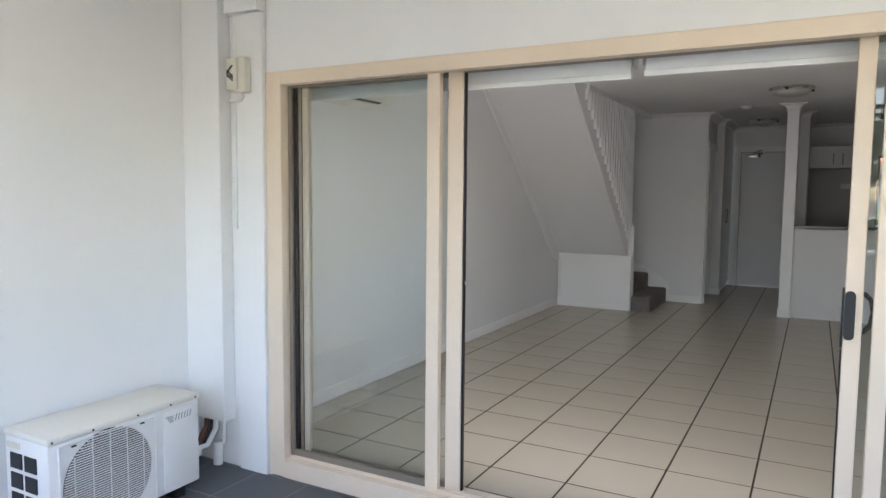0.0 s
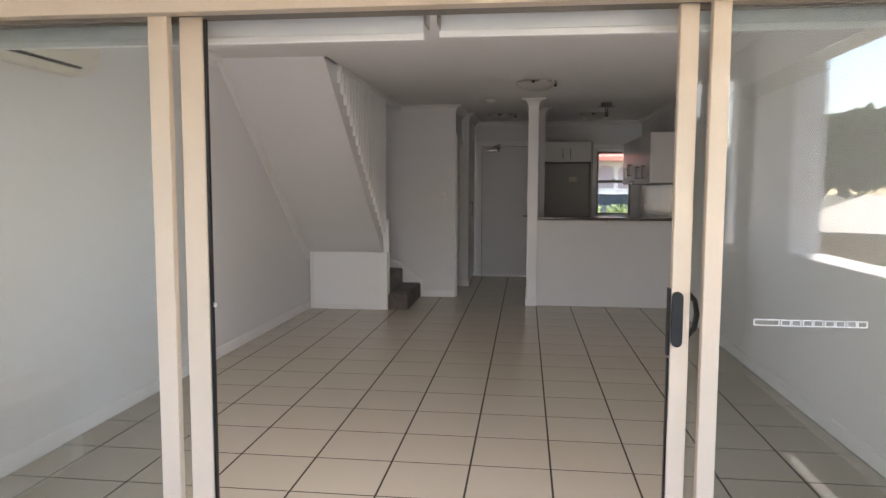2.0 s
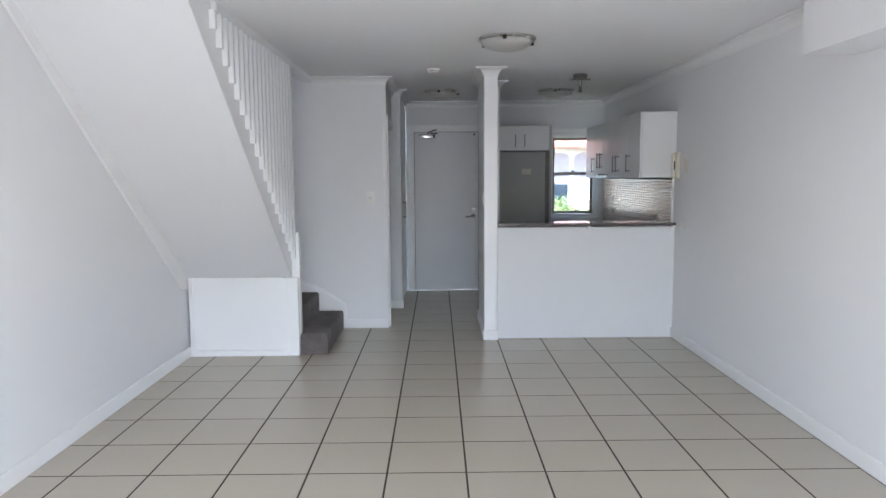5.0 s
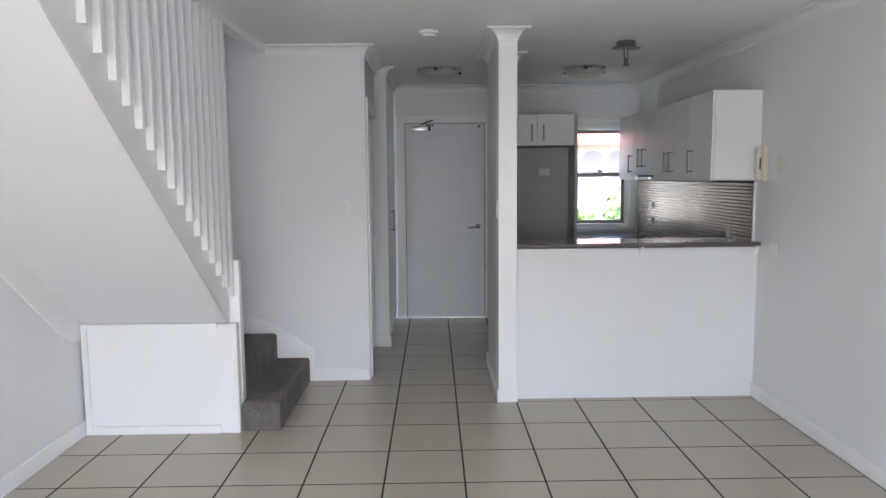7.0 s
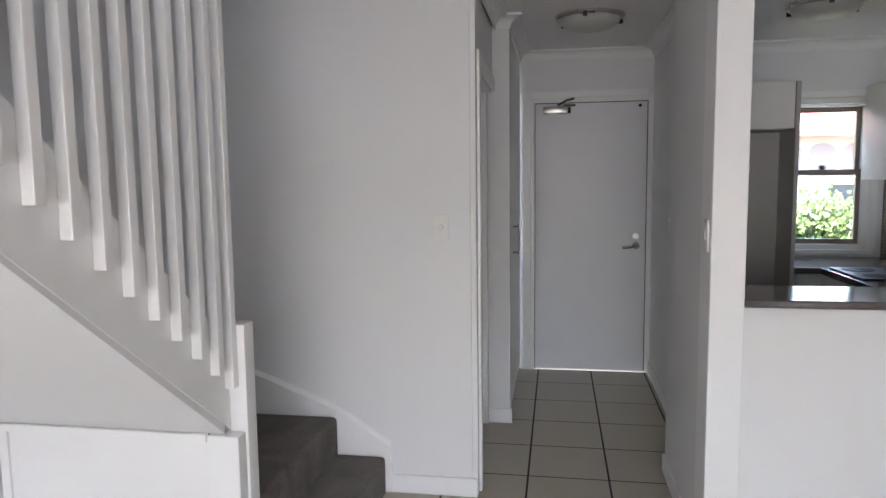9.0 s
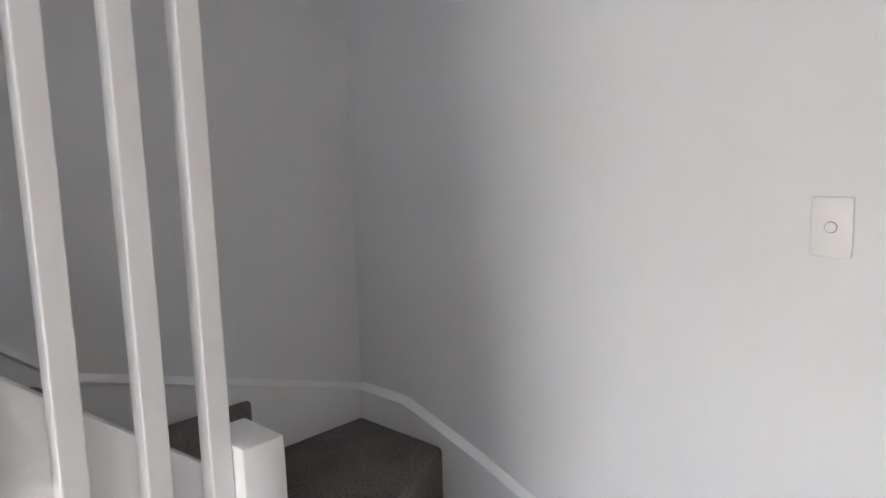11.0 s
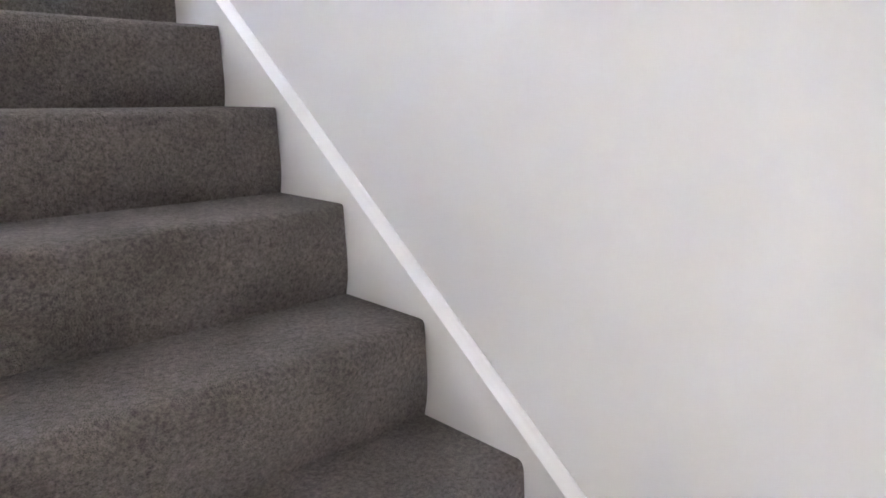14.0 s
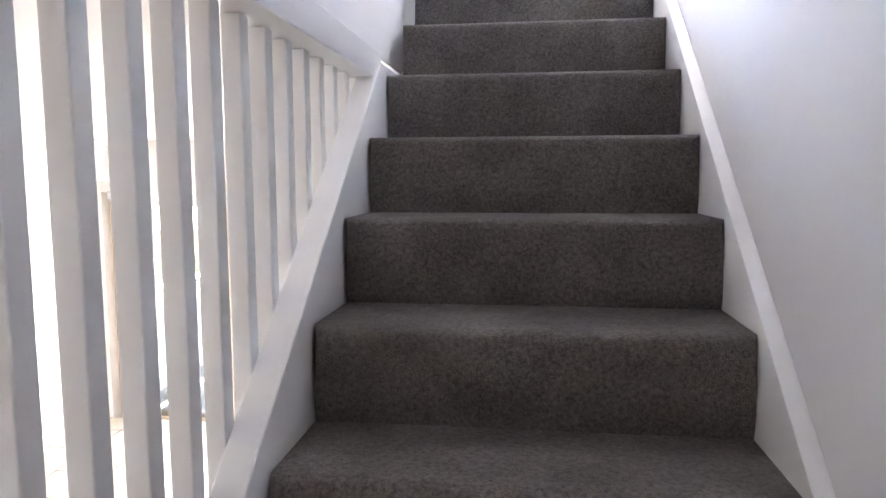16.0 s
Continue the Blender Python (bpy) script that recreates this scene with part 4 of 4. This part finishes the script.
structure("sill_side", boxes((BXR - 0.02, OY0, OZ0 + 0.001, BXR + 0.22, OY1, OZ0 + 0.03), bevel=0.004), M_TRIM, "white painted sill of the side opening", "sill")
structure("ceiling_balcony", boxes((BXL - 0.2, YB - 0.2, 2.6, BXR + 0.2, YD, 2.75)), M_RENDER, "white rendered balcony ceiling", "ceiling")
structure("pilaster_balcony", boxes((-2.475, YD - 0.03, BZ, -2.284, YD - 0.001, 2.30), bevel=0.003), M_RENDER, "white rendered pilaster beside the sliding door", "pilaster")
structure("beam_balcony", boxes((-2.50, YD - 0.07, 2.301, -2.28, YD - 0.001, 2.599)), M_RENDER, "short white bulkhead above the pilaster", "beam")
# boxed duct in the corner
du = thing("pipe_duct", "white boxed pipe cover in the balcony corner", "duct", kind="structure")
part("cover", boxes((BXL + 0.001, YD - 0.085, 0.16, -2.53, YD - 0.001, 2.598), bevel=0.004), M_RENDER, du)
for i, (dx, rr) in enumerate(((0.0, 0.016), (0.035, 0.012), (0.065, 0.014))):
    bm = bmesh.new()
    x = -2.70 + dx
    tube(bm, [(x, YD - 0.045, 0.17), (x, YD - 0.05, 0.10), (x - 0.01, YD - 0.10, 0.02), (x - 0.02, YD - 0.18, -0.02 + 0.02 * i), (x - 0.02, YD - 0.33, 0.0)], rr, 10)
    part("pipe", bm, (M_CABLE, M_BLACK, M_STICK)[i], du, ("brown copper pipe", "black insulated pipe", "white cable")[i], True)
bm = bmesh.new()
tube(bm, [(-2.59, YD - 0.03, 0.18), (-2.59, YD - 0.03, 0.03), (-2.60, YD - 0.035, 0.02), (-2.62, YD - 0.04, 0.015)], 0.012, 12)
cyl(bm, -2.625, YD - 0.045, BZ, 0.012, 0.026, 20)
cyl(bm, -2.625, YD - 0.045, 0.012, 0.03, 0.031, 20)
part("drain_pipe", bm, M_WHITEP, du, "white PVC drain pipe", True)
jb = thing("isolator_switch", "cream weatherproof isolator box with conduit", "isolator switch")
part("box", boxes((-2.455, YD - 0.075, 1.90, -2.355, YD - 0.031, 2.075), bevel=0.006), M_CREAMP, jb, "", True)
cov = part("cover", boxes((-2.462, YD - 0.098, 1.91, -2.40, YD - 0.0755, 2.068), bevel=0.004), M_CREAMP, jb, "", True)
bm = bmesh.new()
for k in range(3):
    tube(bm, [(-2.455, YD - 0.1, 1.985 + 0.012 * k), (-2.412, YD - 0.103, 1.955 + 0.012 * k)], 0.0035, 8)
tube(bm, [(-2.452, YD - 0.1, 2.0), (-2.415, YD - 0.103, 2.03)], 0.004, 8)
part("toggle", bm, M_DARK, cov)
bm = bmesh.new()
tube(bm, [(-2.41, YD - 0.045, 1.905), (-2.41, YD - 0.045, 1.88), (-2.425, YD - 0.045, 1.868), (-2.45, YD - 0.045, 1.866), (-2.49, YD - 0.045, 1.866)], 0.012, 12)
part("conduit", bm, M_WHITEP, jb, "", True)
bm = bmesh.new()
tube(bm, [(-2.462, YD - 0.037, 2.07), (-2.462, YD - 0.037, 2.30)], 0.006, 8)
tube(bm, [(-2.462, YD - 0.037, 1.86), (-2.462, YD - 0.037, 1.2)], 0.005, 8)
part("cable", bm, M_WHITEP, jb, "", True)

# ---- outdoor condenser ----
AX0, AX1, AY0, AY1, AZ0, AZ1 = -2.76, -2.45, -0.895, -0.118, BZ + 0.05, 0.40
cu2 = thing("ac_condenser", "weathered white outdoor air-conditioning condenser on feet", "condenser unit", "", ((AX0 + AX1) / 2, (AY0 + AY1) / 2, BZ))
inv = Matrix.Translation((-(AX0 + AX1) / 2, -(AY0 + AY1) / 2, -BZ))


def cpart(name, bm, mat, label="", smooth=False, parent=None):
    o = part(name, bm, mat, parent or cu2, label, smooth)
    o.matrix_parent_inverse = inv if parent is None else Matrix.Identity(4)
    return o


cpart("casing", boxes((AX0 + 0.004, AY0 + 0.004, AZ0, AX1 - 0.006, AY1 - 0.004, AZ1 - 0.03), bevel=0.012), M_ACBODY, "", True)
cpart("top_cover", boxes((AX0, AY0, AZ1 - 0.032, AX1, AY1, AZ1), bevel=0.010), M_ACTOP, "sun-yellowed top cover", True)
cy, cz, cr = AY0 + 0.272, AZ0 + 0.205, 0.212
cpart("front_frame", boxes((AX1 - 0.007, AY0 + 0.045, AZ0 + 0.01, AX1 - 0.001, AY0 + 0.515, AZ1 - 0.045), bevel=0.003), M_ACBODY)
y0, y1, z0, z1 = AY0 + 0.045, AY0 + 0.515, AZ0 + 0.01, AZ1 - 0.045
cpart("grille_border", boxes((AX1 - 0.001, y0, z1 - 0.007, AX1 + 0.005, y1, z1), (AX1 - 0.001, y0, z0, AX1 + 0.005, y1, z0 + 0.007),
                             (AX1 - 0.001, y0, z0 + 0.0075, AX1 + 0.005, y0 + 0.007, z1 - 0.0075), (AX1 - 0.001, y1 - 0.007, z0 + 0.0075, AX1 + 0.005, y1, z1 - 0.0075), bevel=0.0015), M_ACBODY)
for yy in (AY0 + 0.10, AY0 + 0.43):
    cpart("clip", boxes((AX1 - 0.001, yy, z1 - 0.018, AX1 + 0.004, yy + 0.022, z1 - 0.011), bevel=0.001), M_DARK)
bm = bmesh.new()
cyl(bm, cy, cz, AX1 - 0.004, AX1 + 0.001, cr, 48, axis="x")
cpart("fan_opening", bm, M_DARK)
bm = bmesh.new()
z = cz - cr + 0.008
while z < cz + cr - 0.004:
    hw = math.sqrt(max(0, cr * cr - (z - cz) ** 2))
    box(bm, AX1 + 0.004, cy - hw, z, AX1 + 0.009, cy + hw, z + 0.0042)
    z += 0.0105
for i in range(5):
    yy = cy - cr * 0.78 + i * cr * 0.39
    hh = math.sqrt(max(0, cr * cr - (yy - cy) ** 2))
    box(bm, AX1 + 0.009, yy - 0.002, cz - hh, AX1 + 0.012, yy + 0.002, cz + hh)
cpart("fan_grille", bm, M_ACBODY, "white slatted fan grille")
cpart("service_panel", boxes((AX1 - 0.006, AY0 + 0.555, AZ0 + 0.01, AX1 + 0.004, AY1 - 0.02, AZ1 - 0.045), bevel=0.004), M_ACBODY, "", True)
bm = bmesh.new()
for i in range(5):
    box(bm, AX1 + 0.0042, AY0 + 0.565 + 0.006 * i, AZ1 - 0.075 - 0.007 * i, AX1 + 0.005, AY0 + 0.61, AZ1 - 0.071 - 0.007 * i)
for i in range(6):
    prism([(AY0 + 0.618 + 0.017 * i, AZ1 - 0.10), (AY0 + 0.624 + 0.017 * i, AZ1 - 0.10), (AY0 + 0.632 + 0.017 * i, AZ1 - 0.068), (AY0 + 0.626 + 0.017 * i, AZ1 - 0.068)], "x", AX1 + 0.0042, AX1 + 0.005, 0, bm)
cpart("badge", bm, M_LOGO)
for r in range(4):
    for c in range(2):
        cpart("side_vent", boxes((AX0 + 0.05 + 0.10 * c, AY0 - 0.001, AZ1 - 0.16 - 0.085 * r, AX0 + 0.13 + 0.10 * c, AY0 + 0.006, AZ1 - 0.095 - 0.085 * r)), M_DARK)
cpart("carry_grip", boxes((AX0 + 0.03, AY0 - 0.004, AZ1 - 0.075, AX0 + 0.12, AY0 + 0.006, AZ1 - 0.05), bevel=0.003), M_CREAMP)
for yy in (AY0 + 0.12, AY1 - 0.12):
    cpart("foot", boxes((AX0 + 0.01, yy - 0.03, BZ, AX1 - 0.01, yy + 0.03, AZ0 + 0.002), bevel=0.006), M_BLACK)
for yy in (AY0 + 0.02, AY0 + 0.20, AY0 + 0.42, AY0 + 0.60, AY1 - 0.03):
    bm = bmesh.new()
    cyl(bm, yy, AZ1 - 0.018, AX1 - 0.001, AX1 + 0.002, 0.005, 10, axis="x")
    cpart("screw", bm, M_DARK)

# ---- outdoors ----
GZ = -3.6
structure("ground", boxes((-900, -900, GZ - 0.5, 900, 900, GZ)), M_GRASS, "grassy suburban ground reaching the horizon", "ground")


def house(x, y, w, d, h, roof, wall, m_roof, label, rot=0):
    t = thing("house", label, "house", "", (x, y, GZ))
    t.rotation_euler = (0, 0, radians(rot))
    part("wall", boxes((-w / 2, -d / 2, 0, w / 2, d / 2, h)), wall, t)
    e = 0.5
    bm = bmesh.new()
    b = [bm.verts.new(p) for p in ((-w / 2 - e, -d / 2 - e, h + 0.002), (w / 2 + e, -d / 2 - e, h + 0.002), (w / 2 + e, d / 2 + e, h + 0.002), (-w / 2 - e, d / 2 + e, h + 0.002))]
    r0, r1 = bm.verts.new((-w / 2 + d * 0.35, 0, h + roof)), bm.verts.new((w / 2 - d * 0.35, 0, h + roof))
    for f in ((b[0], b[1], r1, r0), (b[2], b[3], r0, r1), (b[1], b[2], r1), (b[3], b[0], r0), tuple(reversed(b))):
        bm.faces.new(f)
    part("roof", bm, m_roof, t)
    for g0, g1 in ((-d / 2 - e - 0.08, -d / 2 - e), (d / 2 + e, d / 2 + e + 0.08)):
        part("gutter", boxes((-w / 2 - e, g0, h - 0.06, w / 2 + e, g1, h + 0.05)), m_roof, t)
    for s in (-1, 1):
        n = max(2, int(w / 2.6))
        for lv in range(max(1, int(h / 2.7))):
            for i in range(n):
                cx = -w / 2 + (i + 0.5) * w / n
                y0, y1 = sorted((s * d / 2, s * (d / 2 + 0.06)))
                z0 = 0.9 + 2.7 * lv
                wf = part("window", boxes((cx - 0.6, y0, z0, cx - 0.54, y1, z0 + 1.3), (cx + 0.54, y0, z0, cx + 0.6, y1, z0 + 1.3), (cx - 0.54, y0, z0, cx + 0.54, y1, z0 + 0.06), (cx - 0.54, y0, z0 + 1.24, cx + 0.54, y1, z0 + 1.3)), M_TRIM, t)
                y0, y1 = sorted((s * (d / 2 + 0.005), s * (d / 2 + 0.02)))
                part("pane", boxes((cx - 0.54, y0, z0 + 0.06, cx + 0.54, y1, z0 + 1.24)), M_PANE, wf)
    return t


red_house = house(2.6, 23.5, 15, 8, 5.9, 1.0, M_HOUSE, M_REDROOF, "white two-storey house with a red metal roof")
for k in range(-7, 8):          # arched lights of its veranda
    ax = 1.3 + 0.33 + 0.66 * k
    arch = [(ax - 0.27, 5.02), (ax + 0.27, 5.02)] + [(ax + 0.27 * math.cos(a), 5.55 + 0.17 * math.sin(a)) for a in [math.pi * q / 8 for q in range(9)]]
    part("arched_light", prism(arch, "y", -4.012, -4.001), M_WASHEDPANE, red_house, "arched light in a pale washed-out tone")
house(-3.5, -30, 14, 9, 3.0, 2.2, M_BRICK, M_ROOF, "ochre house with a pale metal roof", 10)
house(11.5, -47, 11, 9, 6.2, 1.9, M_HOUSE, M_ROOF, "white two-storey house with a pale metal roof", -15)
house(14.6, -25.5, 9, 8, 3.5, 1.3, M_BRICK, M_ROOF, "ochre house with a pale sunlit roof", 25)
house(25, 3, 11, 9, 3.4, 2.0, M_HOUSE, M_ROOF, "white weatherboard house with pale roof", 80)


def tree(x, y, h, r, seed, label, trunk_h=0.45, leaf=0.11, count=2600):
    rg = random.Random(seed)
    t = thing("tree", label, "tree", "", (x, y, GZ))
    bm = bmesh.new()
    top = Vector((rg.uniform(-0.3, 0.3), rg.uniform(-0.3, 0.3), h * trunk_h))
    rr = 0.035 * h
    segs = 6
    prev = None
    for i in range(segs + 1):
        f = i / segs
        c = top * f + Vector((math.sin(f * 3 + seed) * 0.1, math.cos(f * 4 + seed) * 0.1, 0))
        ring = [bm.verts.new(c + Vector((math.cos(a), math.sin(a), 0)) * rr * (1.3 - 0.7 * f)) for a in [2 * math.pi * k / 9 for k in range(9)]]
        if prev:
            for k in range(9):
                bm.faces.new((prev[k], prev[(k + 1) % 9], ring[(k + 1) % 9], ring[k]))
        prev = ring
    part("trunk", bm, M_BARK, t, "", True)
    blobs = []
    for i in range(11):
        a, e = rg.uniform(0, 2 * math.pi), rg.uniform(0.1, 1.0)
        q = top + Vector((math.cos(a) * r * rg.uniform(0.25, 0.8), math.sin(a) * r * rg.uniform(0.25, 0.8), h * (1 - trunk_h) * e * 0.85))
        blobs.append((q, r * rg.uniform(0.28, 0.5)))
        lb = bmesh.new()
        mid = (top + q) / 2 + Vector((0, 0, -0.1 * r))
        tube(lb, [top * 0.9, mid, q], rr * 0.28, 6)
        part("limb", lb, M_BARK, t, "", True)
    vs, fs = [], []
    for i in range(count):
        c, br = blobs[rg.randrange(len(blobs))]
        u = Vector((rg.gauss(0, 1), rg.gauss(0, 1), rg.gauss(0, 0.75))).normalized() * br * (rg.random() ** 0.4)
        p = c + u
        a = Vector((rg.gauss(0, 1), rg.gauss(0, 1), rg.gauss(0, 1))).normalized()
        b = a.orthogonal().normalized()
        s = leaf * h * 0.16 * rg.uniform(0.6, 1.5)
        k = len(vs)
        vs += [p - a * s, p + b * s * 0.55 + u * 0.03, p + a * s, p - b * s * 0.55]
        fs.append((k, k + 1, k + 2, k + 3))
    me = bpy.data.meshes.new("crown")
    me.from_pydata(vs, [], fs)
    me.materials.append(M_LEAF)
    ob = new("crown", me)
    ob.parent = t
    return t


for i, (x, y, h, r) in enumerate(((-1.5, -16, 5.2, 2.4), (2.0, -14, 5.0, 2.3), (5.2, -17, 5.6, 2.6), (-6, -19, 6.5, 3.0), (8, -37, 9.0, 3.4), (0.5, -42, 10, 5.0), (-10, -44, 11, 5.5),
                                  (7.5, -9.5, 3.9, 1.9), (9.0, -5.0, 3.6, 2.0), (11, -2.0, 4.0, 2.2), (27, -51, 12.5, 6.0), (31, -12, 11, 5.5), (33, -2, 10, 5), (20.5, -50, 10, 3.5),
                                  (0.6, 15.0, 4.6, 1.5), (2.7, 15.6, 4.75, 1.7), (5.0, 16.5, 4.4, 1.6), (-2.6, 15.6, 4.6, 1.6))):
    near = y > 0 or abs(y) < 12
    tree(x, y, h, r, 11 + i, "leafy green garden shrub-tree by the house" if y > 0 else "leafy green broad-crowned garden tree", leaf=0.07 if near else 0.16, count=13000 if near else 5200)

# ---- floor tiles, last ----


def tile_floor(name, label, x0, x1, y0, y1, ox, oy, pitch, joint, z, mat, zbed, m_bed, skip=()):
    root = structure(name, boxes((x0, y0, zbed - 0.05, x1, y1, z - 0.0008)), m_bed, label, "floor")
    cache = {}
    i0, i1 = math.floor((x0 - ox) / pitch), math.ceil((x1 - ox) / pitch)
    j0, j1 = math.floor((y0 - oy) / pitch), math.ceil((y1 - oy) / pitch)
    for i in range(i0, i1):
        for j in range(j0, j1):
            a, b = max(ox + i * pitch + joint / 2, x0), min(ox + (i + 1) * pitch - joint / 2, x1)
            c, d = max(oy + j * pitch + joint / 2, y0), min(oy + (j + 1) * pitch - joint / 2, y1)
            if b - a < 0.01 or d - c < 0.01 or any(sx0 < a and b < sx1 and sy0 < c and d < sy1 for sx0, sx1, sy0, sy1 in skip):
                continue
            key = (round(b - a, 3), round(d - c, 3))
            if key not in cache:
                bm = bmesh.new()
                w, h, e = (b - a) / 2, (d - c) / 2, 0.0015
                lo = [bm.verts.new((sx * w, sy * h, -0.006)) for sx, sy in ((-1, -1), (1, -1), (1, 1), (-1, 1))]
                md = [bm.verts.new((sx * w, sy * h, -e)) for sx, sy in ((-1, -1), (1, -1), (1, 1), (-1, 1))]
                hi = [bm.verts.new((sx * (w - e), sy * (h - e), 0)) for sx, sy in ((-1, -1), (1, -1), (1, 1), (-1, 1))]
                for p, q in ((lo, md), (md, hi)):
                    for k in range(4):
                        bm.faces.new((p[k], p[(k + 1) % 4], q[(k + 1) % 4], q[k]))
                bm.faces.new(hi)
                cache[key] = mesh_of("tile", bm, mat)
            ob = new("tile", cache[key])
            ob.parent = root
            ob.location = ((a + b) / 2, (c + d) / 2, z)


tile_floor("floor", "glossy beige square floor tiles with dark grout", XL + 0.001, XR - 0.001, YI + 0.003, YE - 0.001, 0.0, TILE_Y, 0.40, 0.0085, 0.0, M_TILE, -0.05, M_GROUT,
           ((XL - 1, -1.7, 6.9, 9.5), (XL - 1, -1.9, 5.9, 6.9)))
tile_floor("balcony_floor", "matt slate-grey balcony floor tiles", BXL + 0.001, BXR - 0.001, YB + 0.001, YD - 0.022, -2.35, YD - 0.022, 0.33, 0.007, BZ, M_SLATE, BZ - 0.006, M_GROUT2)
